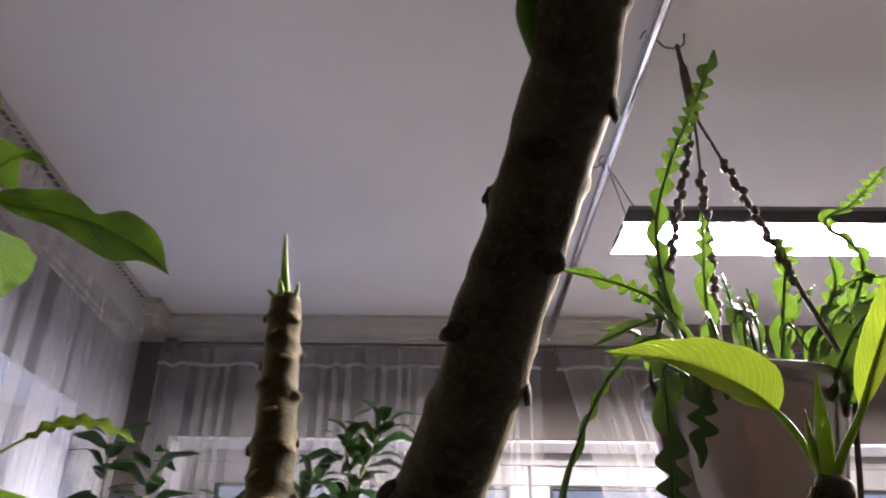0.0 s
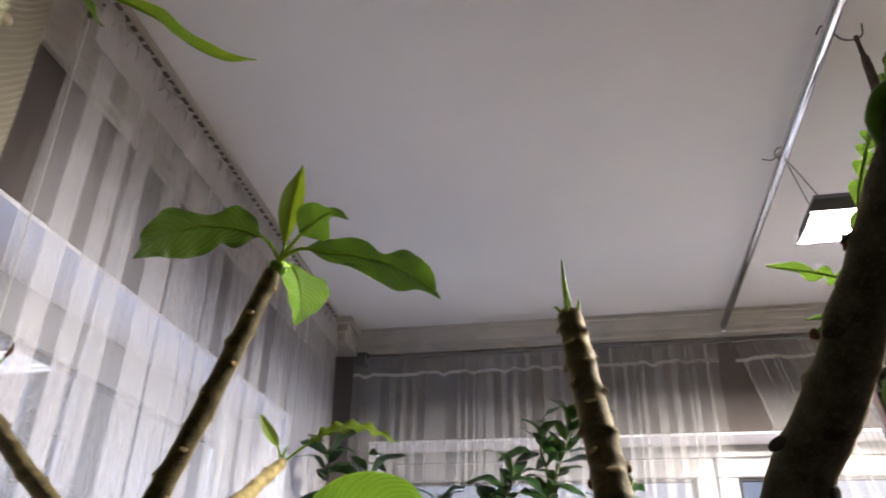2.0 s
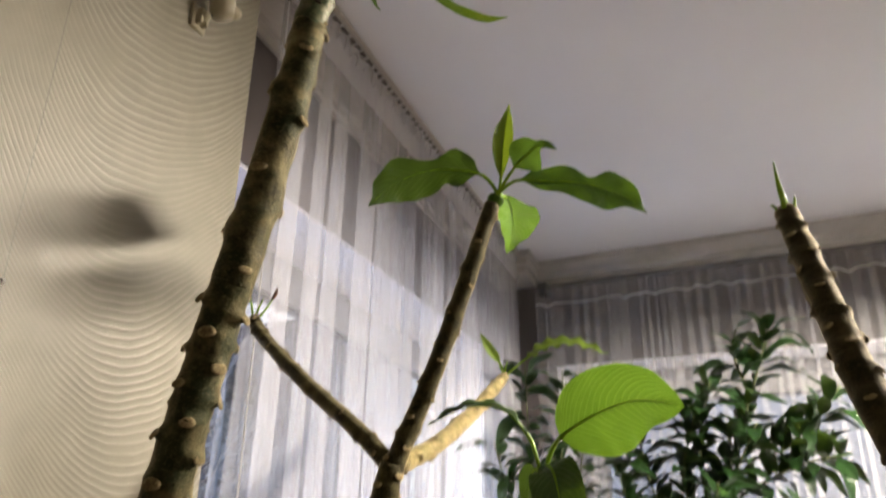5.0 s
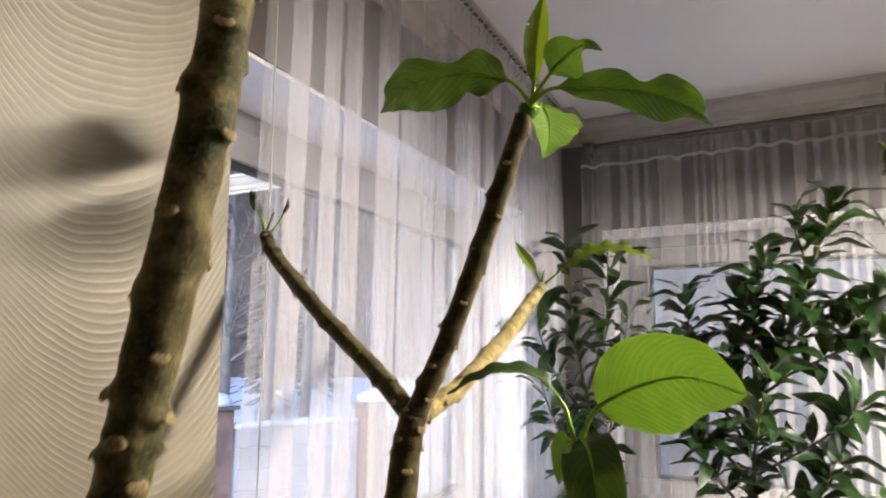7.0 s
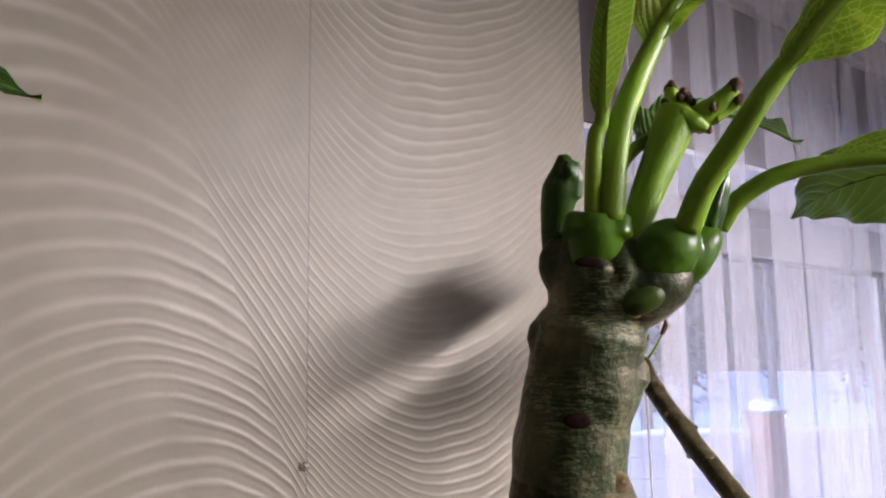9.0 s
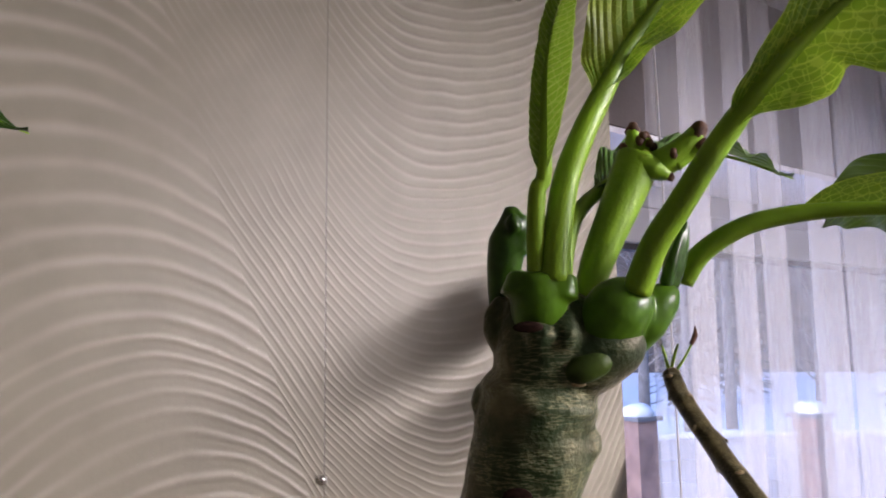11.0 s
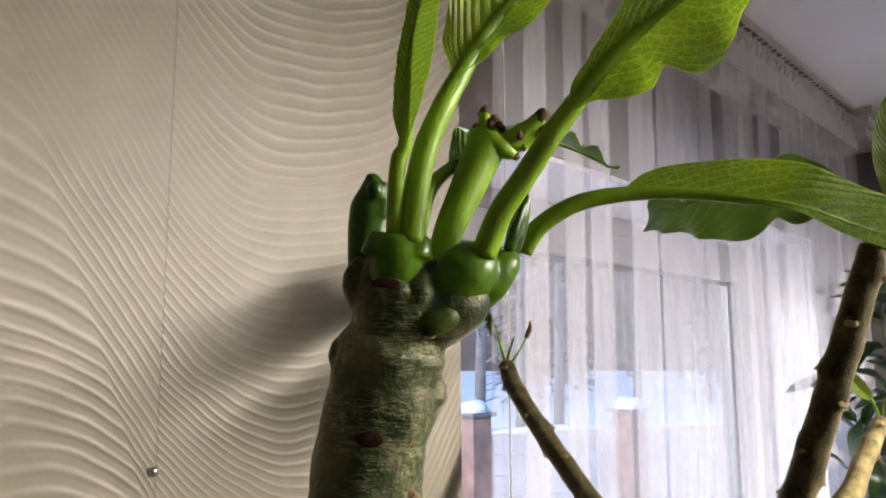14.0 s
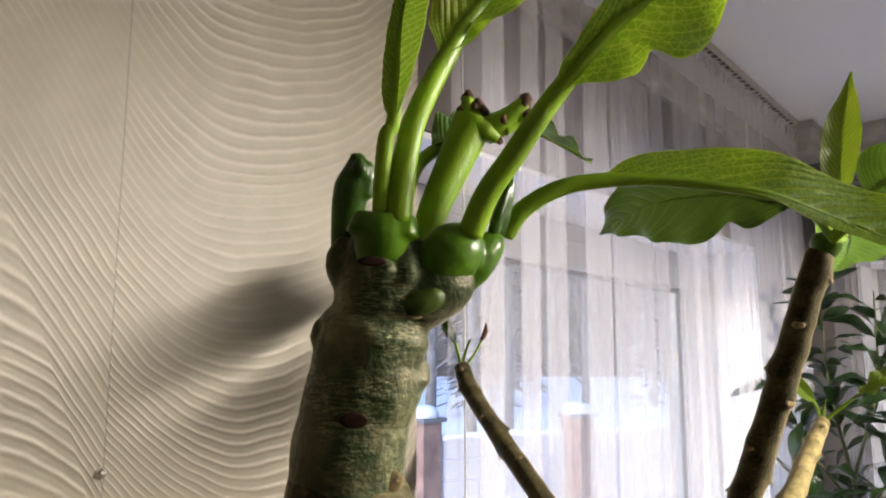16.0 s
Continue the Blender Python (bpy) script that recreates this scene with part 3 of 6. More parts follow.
# long wall: the papered pier, then the recessed window wall
PIER = 0.757
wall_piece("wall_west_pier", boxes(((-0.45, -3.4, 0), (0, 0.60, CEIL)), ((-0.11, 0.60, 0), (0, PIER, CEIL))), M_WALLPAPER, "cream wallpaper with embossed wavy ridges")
HEAD_W, Y0, Y1 = 2.14, 0.66, 2.64
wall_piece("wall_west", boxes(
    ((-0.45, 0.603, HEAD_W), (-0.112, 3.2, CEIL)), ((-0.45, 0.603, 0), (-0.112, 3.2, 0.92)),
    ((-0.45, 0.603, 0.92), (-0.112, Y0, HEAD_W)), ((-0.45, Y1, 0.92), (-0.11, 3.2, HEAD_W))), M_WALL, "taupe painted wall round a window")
wall_piece("window_reveal_west", boxes(
    ((-0.37, Y0, HEAD_W - 0.012), (-0.113, Y1, HEAD_W - 0.002)), ((-0.37, Y0, 0.922), (-0.03, Y1, 0.95)),
    ((-0.37, Y0 + 0.002, 0.95), (-0.113, Y0 + 0.012, HEAD_W - 0.012)), ((-0.37, Y1 - 0.012, 0.95), (-0.113, Y1 - 0.002, HEAD_W - 0.012))), M_REVEAL, "white window reveal and sill board")


def cornice(name, run, m, label):
    """A stepped moulding along local y; its face looks to local x."""
    prof = [(0, 0), (0.012, 0), (0.016, 0.012), (0.026, 0.018), (0.030, 0.034), (0.046, 0.048), (0.058, 0.066), (0.062, 0.074), (0.072, 0.078), (0.076, 0.092), (0, 0.092)]
    bm = bmesh.new()
    ends = [[bm.verts.new((x, y, z)) for x, z in prof] for y in run]
    for i in range(len(prof)):
        j = (i + 1) % len(prof)
        bm.faces.new((ends[0][i], ends[0][j], ends[1][j], ends[1][i]))
    bm.faces.new(ends[0][::-1])
    bm.faces.new(ends[1])
    bmesh.ops.recalc_face_normals(bm, faces=bm.faces[:])
    ob = part(name, bm, M_CORNICE, None, "", False)
    ob.matrix_basis = m
    return tagged(ob, label, kind="structure")


cornice("cornice_north", (-3.2, 0.99), Matrix.Translation((0, B0 - 0.001, CEIL - 0.093)) @ Matrix.Rotation(radians(-90), 4, "Z"), "cream stepped cornice moulding")
cornice("cornice_west", (PIER + 0.002, 2.66), LW @ Matrix.Translation((-0.109, 0, CEIL - 0.093)), "cream stepped cornice moulding")
# the boxed end where the two mouldings meet
bm = boxes(((-0.106, 2.66, CEIL - 0.095), (0.07, 2.88, CEIL - 0.062)), ((-0.106, 2.64, CEIL - 0.062), (0.085, 2.88, CEIL - 0.03)), ((-0.106, 2.625, CEIL - 0.03), (0.10, 2.88, CEIL - 0.003)), bevel=0.003)
wall_piece("cornice_corner", bm, M_CORNICE, "cream boxed cornice corner")


def window(name, m, wide, high, splits, label):
    """Fixed frame and sashes in the plane x = 0; y along, z up from the sill. Each sash has a gasket and a pane."""
    ob = new(name)
    ob.matrix_basis = m
    tagged(ob, label, "window", kind="structure")

    def sub(n, bm, material, parent):
        o = part(n, bm, material, None, "", False)
        o.parent = parent
        return o
    f = 0.05
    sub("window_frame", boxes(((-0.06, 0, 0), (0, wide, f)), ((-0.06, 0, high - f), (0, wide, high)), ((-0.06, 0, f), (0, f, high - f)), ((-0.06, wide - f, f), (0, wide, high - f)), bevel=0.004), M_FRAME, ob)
    edges = [f, *splits, wide - f]
    for a, b in zip(edges, edges[1:]):
        s = 0.075
        a, b = a + 0.004, b - 0.004
        lo, hi = f + 0.004, high - f - 0.004
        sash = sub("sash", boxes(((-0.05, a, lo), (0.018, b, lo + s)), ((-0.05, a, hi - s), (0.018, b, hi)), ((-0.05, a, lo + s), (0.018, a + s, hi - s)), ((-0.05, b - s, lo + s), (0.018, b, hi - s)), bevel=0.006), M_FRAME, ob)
        g = 0.012
        a2, b2, lo2, hi2 = a + s, b - s, lo + s, hi - s
        sub("gasket", boxes(((-0.022, a2, lo2), (0.004, b2, lo2 + g)), ((-0.022, a2, hi2 - g), (0.004, b2, hi2)), ((-0.022, a2, lo2 + g), (0.004, a2 + g, hi2 - g)), ((-0.022, b2 - g, lo2 + g), (0.004, b2, hi2 - g))), M_GASKET, sash)
        pane = sub("pane", boxes(((-0.024, a2 + g, lo2 + g), (-0.018, b2 - g, hi2 - g))), M_GLASS, sash)
        pane.visible_shadow = False
    return ob


window("window_1", LW @ Matrix.Translation((-0.33, Y0, 0.95)), Y1 - Y0, HEAD_W - 0.012 - 0.95, (), "white plastic window with a black gasket")
window("window_2", Matrix.Translation((-0.965, B1 - 0.06, SILL + 0.03)) @ Matrix(((0, 1, 0, 0), (-1, 0, 0, 0), (0, 0, 1, 0), (0, 0, 0, 1))), 3.15, HEAD - 0.012 - SILL - 0.03, (1.36, 2.3), "white plastic window of three sashes")


# ---- curtains and rails ----
def pleats(run, pitch, lap, depth, seed):
    """The plan of a hanging cloth, folded back on itself pleat by pleat: (along, out) points."""
    rng = random.Random(seed)
    pts, y = [], run[0]
    while y < run[1]:
        p = pitch * rng.uniform(0.55, 1.5)
        over = p * lap * rng.uniform(0.5, 1.4)
        d = depth * rng.uniform(0.5, 1.2)
        pts += [(y, -d * 0.6), (y + p * 0.5, rng.uniform(-0.2, 0.2) * d), (y + p + over * 0.7, d * 0.6), (y + p + over, d), (y + p + over * 0.8, d * 0.75), (y + p + over * 0.2, -d * 0.5)]
        y += p
    line = smooth_line([(a, b, 0) for a, b in pts], 4)
    return [(q.x, q.y) for q in line]


def curtain(name, run, top, bottom, material, m, label, pitch=0.075, depth=0.022, lap=0.45, lean=(0, 0), head=0.0, seed=1):
    """A hanging voile with lapping folds. Local y along the rail, x into the room; lean: how far each side edge drifts by its foot."""
    plan = pleats(run, pitch, lap, depth, seed)
    y0, y1 = run
    zs = [top, top - 0.02, top - 0.05, top - 0.1]
    n = 9
    zs += [zs[-1] + (bottom - zs[-1]) * (i + 1) / n for i in range(n)]
    bm = bmesh.new()
    rows = []
    for z in zs:
        f = (top - z) / (top - bottom)
        soft = 0.45 + 0.55 * min(1, f * 9)
        row = []
        for y, x in plan:
            g = min(1, max(0, (y - y0) / (y1 - y0)))
            sway = 0.009 * f * noise.noise(Vector((y * 4, f * 1.3, seed))) + 0.002 * noise.noise(Vector((y * 25, f * 2.5, seed)))
            row.append(bm.verts.new((x * soft * (1 + 0.3 * noise.noise(Vector((y * 9, f * 1.2, seed + 5)))), y + sway + lean[0] * f * (1 - g) + lean[1] * f * g, z)))
        rows.append(row)
    for a, b in zip(rows, rows[1:]):
        for i in range(len(plan) - 1):
            bm.faces.new((a[i], a[i + 1], b[i + 1], b[i]))
    ob = part(name, bm, material)
    ob.matrix_basis = m
    tagged(ob, label, "curtain")
    if head:
        # gathered tape sewn along the back of the heading
        bm = bmesh.new()
        prev = None
        for y, x in plan:
            z = top - head + 0.008 * noise.noise(Vector((y * 9, seed, 2))) + 0.013 * noise.noise(Vector((y * 24, seed, 0)))
            now = [bm.verts.new((x * 0.75 + 0.003, y, z + d)) for d in (0.006, -0.006)]
            if prev:
                bm.faces.new((prev[0], now[0], now[1], prev[1]))
            prev = now
        part("heading_tape", bm, M_TAPE, ob, "gathered white heading tape")
    return ob


curtain("voile_curtain", (0.838, 2.69), 2.532, 0.03, M_SHEER, LW @ Matrix.Translation((0.006, 0, 0)), "long white sheer voile curtain hanging in front of a window", 0.098, 0.010, 0.58, (-0.06, 0), 0.0, 3)
curtain("voile_curtain", (-0.43, 0.995), 2.428, 0.03, M_SHEER2, Matrix(((0, -1, 0, 0), (-1, 0, 0, 2.79), (0, 0, 1, 0), (0, 0, 0, 1))), "grey-white sheer curtain with a gathered tape, hanging straight", 0.046, 0.012, 0.45, (0, 0), 0.085, 7)
curtain("voile_curtain", (-1.5, -0.545), 2.428, 0.03, M_SHEER2, Matrix(((0, -1, 0, 0), (-1, 0, 0, 2.79), (0, 0, 1, 0), (0, 0, 0, 1))), "grey-white sheer curtain drawn aside, its edge slanting", 0.04, 0.018, 0.4, (-0.2, -0.62), 0.085, 12)


def heading(parent, run, z0, z1, seed):
    """The doubled heading of a curtain: a broad band with a ruffled top, held by small sewn loops."""
    rng = random.Random(seed)
    bm = bmesh.new()
    n = int((run[1] - run[0]) / 0.004)
    prev = None
    for i in range(n + 1):
        y = run[0] + (run[1] - run[0]) * i / n
        a = y * 2 * math.pi / 0.055 + 2.2 * noise.noise(Vector((y * 7, seed, 0)))
        now = []
        for k in range(7):
            f = k / 6
            out = 0.030 + (0.005 * max(0, 1 - f * 4) + 0.0015) * math.sin(a) + 0.002 * noise.noise(Vector((y * 40, f * 3, seed)))
            z = z1 + (z0 - z1) * f + (0.003 * math.sin(a * 0.5 + 1) if k == 0 else 0)
            now.append(bm.verts.new((out, y + 0.002 * math.cos(a) * max(0, 1 - f * 3), z)))
        if prev:
            for k in range(6):
                bm.faces.new((prev[k], now[k], now[k + 1], prev[k + 1]))
        prev = now
    band = part("heading_band", bm, M_HEAD, None, "broad doubled heading with a ruffled top")
    band.parent = parent
    y = run[0] + 0.05
    while y < run[1] - 0.05:
        z = z1 - 0.040 + rng.uniform(-0.006, 0.006)
        w, h = rng.uniform(0.016, 0.026), rng.uniform(0.012, 0.022)
        arc = [(0.032, y - w, z), (0.040, y - w * 0.6, z + h), (0.042, y + w * 0.4, z + h * 0.9), (0.033, y + w, z - 0.004)]
        loop = part("sewn_loop", tube(arc, (0.0022, 0.0034, 0.0032, 0.0020), 6, 5, 0.1), M_HEAD, None)
        loop.parent = band
        y += rng.uniform(0.055, 0.085)


heading(bpy.data.objects["voile_curtain"], (0.838, 2.69), 2.425, 2.534, 4)


def rail(name, pts, r, material, label, category="curtain rail"):
    base = thing(name, pts[0], label, category)
    part("rod", tube(pts, (r, r), 16, 4), material, base)
    return base


def lw(x, y, z):
    return LW @ Vector((x, y, z))


cr = thing("curtain_rail", lw(0.02, 0.62, 2.54), "flat two-track curtain rail close under the ceiling with pale gliders", "curtain rail")


def on_wall(bm):
    bmesh.ops.transform(bm, matrix=LW, verts=bm.verts[:])
    return bm


part("profile", on_wall(boxes(((-0.004, 0.60, 2.542), (0.056, 2.72, CEIL - 0.0005)), bevel=0.002)), M_CORNICE, cr, "pale plastic profile", False)
# raised dark strips stand for the shade inside the two open tracks
for x in (0.010, 0.034):
    part("track", on_wall(boxes(((x, 0.602, 2.5405), (x + 0.011, 2.718, 2.5425)))), M_TRACK_SHADE, cr, "dark strip for the shade in an open track", False)
rng = random.Random(9)
for x in (0.0095, 0.0335):
    y = 0.85
    while y < 2.69:
        part("glider", on_wall(boxes(((x, y, 2.5385), (x + 0.012, y + rng.uniform(0.006, 0.012), 2.5410)))), M_TAPE, cr, "", False)
        y += rng.uniform(0.026, 0.042)
part("finial", blob(lw(0.022, 0.598, 2.545), (0.010, 0.020, 0.008), LW.to_3x3() @ Vector((0, 1, 0)), 0.0), M_CHROME, cr)
br = rail("curtain_rail", [(-1.0, 2.80, 2.422), (1.55, 2.80, 2.422)], 0.005, M_STEEL, "thin dark curtain wire along the wall")
for x in (-0.995, 0.49, 1.5):
    part("bracket", tube([(x, 2.80, 2.422), (x, B0 - 0.001, 2.428)], (0.005, 0.007), 8, 2), M_STEEL, br)
part("wall_clip", boxes(((-1.03, 2.79, 2.40), (-0.985, 2.868, 2.452)), bevel=0.006), M_STEEL, br)
cord = thing("pull_cord", lw(0.01, 0.835, 2.50), "thin white curtain cord with a small knot", "cord")
part("cord", tube([lw(0.015, 0.835, 2.52), lw(0.015, 0.84, 2.0), lw(0.012, 0.845, 1.2)], (0.0016, 0.0016), 6, 6), M_TAPE, cord)
part("knot", blob(lw(0.015, 0.835, 2.485), (0.006, 0.006, 0.009), (0, 0, 1), 0.2), M_STEEL, cord)

# chrome tube across the room under the ceiling
RX, RZ = 0.474, 2.512
rod = rail("ceiling_tube", [(RX + 0.012, 0.2, RZ), (RX, 2.868, RZ - 0.012)], 0.0135, M_CHROME, "chrome tube slung close under the ceiling", "metal tube")
part("wall_flange", tube([(RX, 2.845, RZ - 0.012), (RX, 2.869, RZ - 0.012)], (0.024, 0.026), 20, 2), M_CHROME, rod)
part("ceiling_strap", tube([(RX + 0.01, 0.9, RZ), (RX + 0.01, 0.9, CEIL)], (0.004, 0.006), 8, 2), M_STEEL, rod)


for hy in (1.02, 1.615):
    hk = thing("wire_hook", (RX, hy, RZ), "dark bent wire looped over the chrome tube", "hook", "wire hooks")
    loop = [(RX + 0.0155 * math.cos(a), hy + 0.003 * a, RZ + 0.0155 * math.sin(a)) for a in [0.5 + 2 * math.pi * 1.15 * k / 14 for k in range(15)]]
    part("loop", tube(loop, (0.0016, 0.0016), 6, 2), M_STEEL, hk)
    part("tail", tube([loop[-1], (RX - 0.02, hy + 0.02, RZ - 0.01), (RX - 0.045, hy + 0.022, RZ - 0.004)], (0.0016, 0.0013), 6, 4), M_STEEL, hk)


# ---- the hanging lamp ----
LX0, LX1, LY0, LY1, LZ = 0.458, 1.62, 1.505, 1.640, 2.275
lamp = thing("hanging_lamp", ((LX0 + LX1) / 2, 1.58, LZ), "long dark strip lamp with glowing warm-white tubes, hung on cords", "lamp")
bm = bmesh.new()
sec = [(LY0, LZ + 0.001), (LY0 + 0.004, LZ + 0.035), (LY0 + 0.03, LZ + 0.06), (LY1 - 0.03, LZ + 0.06), (LY1 - 0.004, LZ + 0.035), (LY1, LZ - 0.014), (LY1 - 0.006, LZ - 0.014), (LY1 - 0.012, LZ + 0.03), (LY0 + 0.012, LZ + 0.03), (LY0 + 0.006, LZ + 0.002)]
ends = [[bm.verts.new((x + lean * (z - LZ + 0.026), y, z)) for y, z in sec] for x, lean in ((LX0, 0.45), (LX1, -0.45))]
for i in range(len(sec)):
    j = (i + 1) % len(sec)
    bm.faces.new((ends[0][i], ends[0][j], ends[1][j], ends[1][i]))
bm.faces.new(ends[0][::-1]), bm.faces.new(ends[1])
bmesh.ops.recalc_face_normals(bm, faces=bm.faces[:])
part("housing", bm, M_HOUSING, lamp, "dark grey metal housing", False)
for y in (LY0 + 0.045, LY1 - 0.040):
    for a, b in ((LX0 + 0.035, LX0 + 0.577), (LX0 + 0.585, LX1 - 0.02)):
        part("led_tube", tube([(a, y, LZ + 0.001), (b, y, LZ + 0.001)], (0.014, 0.014), 14, 6), M_TUBE, lamp, "glowing warm-white tube")
# slanted end plate; its low lip is added to dim the upper wall
cap = boxes(((0.003, LY0 + 0.010, LZ - 0.020), (0.006, LY1 - 0.010, LZ + 0.032)), bevel=0.001)
for v in cap.verts:
    v.co.x += LX0 + 0.45 * (v.co.z - LZ + 0.026)
part("end_cap", cap, M_HOUSING, lamp)
for x in (LX0 + 0.026, LX1 - 0.030):
    for y in (LY0 + 0.045, LY1 - 0.040):
        part("tube_holder", boxes(((x, y - 0.008, LZ + 0.006), (x + 0.012, y + 0.008, LZ + 0.03)), bevel=0.001), M_HOUSING, lamp)
for x, y in ((LX0 + 0.05, LY0 + 0.035), (LX0 + 0.05, LY1 - 0.035)):
    part("cord", tube([(x, y, LZ + 0.06), (RX, 1.615, RZ - 0.014)], (0.0013, 0.0013), 6, 4), M_STEEL, lamp)
for y in (LY0 + 0.035, LY1 - 0.035):
    part("cord", tube([(LX1 - 0.05, y, LZ + 0.06), (LX1 - 0.05, 1.58, CEIL)], (0.0013, 0.0013), 6, 4), M_STEEL, lamp)


# ---- small things on the papered pier ----
sensor = thing("wall_sensor", lw(0, 0.585, 2.21), "small yellowed white plastic motion sensor on a bracket", "sensor")
SQ = LW @ Matrix.Translation((0, 0.588, 2.243))
bm = boxes(((0.0005, -0.018, -0.024), (0.007, 0.018, 0.024)), ((0.006, -0.010, -0.016), (0.020, -0.004, 0.014)), ((0.006, 0.004, -0.016), (0.020, 0.010, 0.014)), bevel=0.0015)
bmesh.ops.transform(bm, matrix=SQ, verts=bm.verts[:])
part("base_plate", bm, M_DEVICE, sensor)
part("ball_joint", blob(SQ @ Vector((0.018, 0.0, 0.002)), (0.010, 0.010, 0.011), (1, 0, 0), 0.0), M_DEVICE, sensor)
bm = lathe([(0.001, 0.034), (0.016, 0.033), (0.026, 0.026), (0.031, 0.014), (0.032, -0.016), (0.027, -0.028), (0.001, -0.030)], 24)
for v in bm.verts:
    v.co.y *= 0.8
bmesh.ops.transform(bm, matrix=SQ @ Matrix.Translation((0.042, 0.012, 0.030)) @ Matrix.Scale(0.86, 4) @ Euler((radians(14), radians(10), radians(-25))).to_matrix().to_4x4(), verts=bm.verts[:])
body = part("body", bm, M_DEVICE, sensor)
part("lens", blob(SQ @ Vector((0.055, 0.024, 0.020)), (0.014, 0.011, 0.018), (0.7, 0.6, -0.3), 0.0), M_DEVICE, sensor)
part("screw", blob(SQ @ Vector((0.030, 0.004, 0.004)), (0.003, 0.003, 0.002), (1, 0, -0.4), 0.0), M_STEEL, sensor)
nail = thing("screw_head", lw(0, 0.342, 1.672), "small bright metal screw head in the wallpaper", "screw")
part("head", lathe([(0.0001, 0.0045), (0.003, 0.004), (0.0048, 0.0015), (0.0048, -0.002)], 16), M_METAL, nail)
nail.children[0].matrix_parent_inverse = Matrix.Identity(4)
nail.matrix_basis = LW @ Matrix.Translation((0.0012, 0.342, 1.672)) @ Matrix.Rotation(radians(90), 4, "Y")


# ---- plants: bench and pots below ----
bench = thing("plant_bench", (-0.2, 0.5, 0), "brown wooden plant bench", "bench")
part("top", boxes(((-0.80, -0.3, 0.70), (0.62, 0.92, 0.74)), bevel=0.006), M_BENCH, bench)
for x in (-0.76, 0.54):
    for y in (-0.26, 0.84):
        part("leg", boxes(((x, y, 0), (x + 0.04, y + 0.04, 0.70)), bevel=0.004), M_BENCH, bench)


def pot(at, r, h, label, group="plant pots"):
    ob = thing("plant_pot", at, label, "plant pot", group)
    part("pot", lathe([(0.001, 0.0), (r * 0.68, 0.0), (r * 0.7, 0.004), (r * 0.93, h * 0.86), (r, h * 0.86), (r, h), (r * 0.92, h), (r * 0.9, h * 0.86), (r * 0.88, h * 0.8)], 36, at), M_CLAY, ob)
    part("soil", lathe([(r * 0.885, h * 0.83), (r * 0.5, h * 0.85), (0.001, h * 0.86)], 36, at), M_SOIL, ob)
    return ob


BT = 0.742


def plumeria(at, label, r=0.12):
    pot((at[0], at[1], BT), r, 0.2, "terracotta pot standing on the plant bench")
    return thing("plumeria", (at[0], at[1], BT + 0.17), label, "plumeria", "plumerias")


# the near plumeria, leafy at its tip
p4 = plumeria((-0.53, 0.222), "plumeria with one thick scarred stem and a fresh leafy tip")
stem(p4, "trunk", [(-0.53, 0.222, BT + 0.16), (-0.515, 0.217, 1.20), (-0.445, 0.195, 1.40), (-0.4160, 0.1870, 1.485), (-0.3935, 0.1820, 1.552)], (0.0195, 0.0165, 0.0142, 0.0140), M_BARK_GOLD, 0.0165, 0.0040, 26, 24, first=0.4, lump=0.10)
stem(p4, "branch", [(-0.3945, 0.1822, 1.549), (-0.3765, 0.1815, 1.612), (-0.3625, 0.1812, 1.670), (-0.3535, 0.1822, 1.718), (-0.3503, 0.1829, 1.748)], (0.0140, 0.0138, 0.0134, 0.0130, 0.0126), M_BARK_GOLD, 0.0185, 0.0036, 28, 30, first=2.0, lump=0.09)
tip, crn = local((-0.3423, 0.1857, 1.7842), (0.5416, 0.8406, -0.0104), (0.1253, -0.0685, 0.9897)), local((-0.4163, 0.7393, 1.8681), (0.9461, 0.3237, 0.0125), (0.1338, -0.4256, 0.8949))


def tip_way(a, b, c):
    return tip(a, b, c) - tip(0, 0, 0)


def crn_way(a, b, c):
    return crn(a, b, c) - crn(0, 0, 0)


def grown(name, pieces, material, label, size=0.0005, soft=4):
    """Swollen pieces that have grown together into one skin."""
    ob = part(name, merged(*pieces), material, p4, label)
    weld = ob.modifiers.new("grown_together", "REMESH")
    weld.mode, weld.voxel_size, weld.use_smooth_shade = "VOXEL", size, True
    soften = ob.modifiers.new("softened", "SMOOTH")
    soften.factor, soften.iterations = 0.5, soft
    return ob


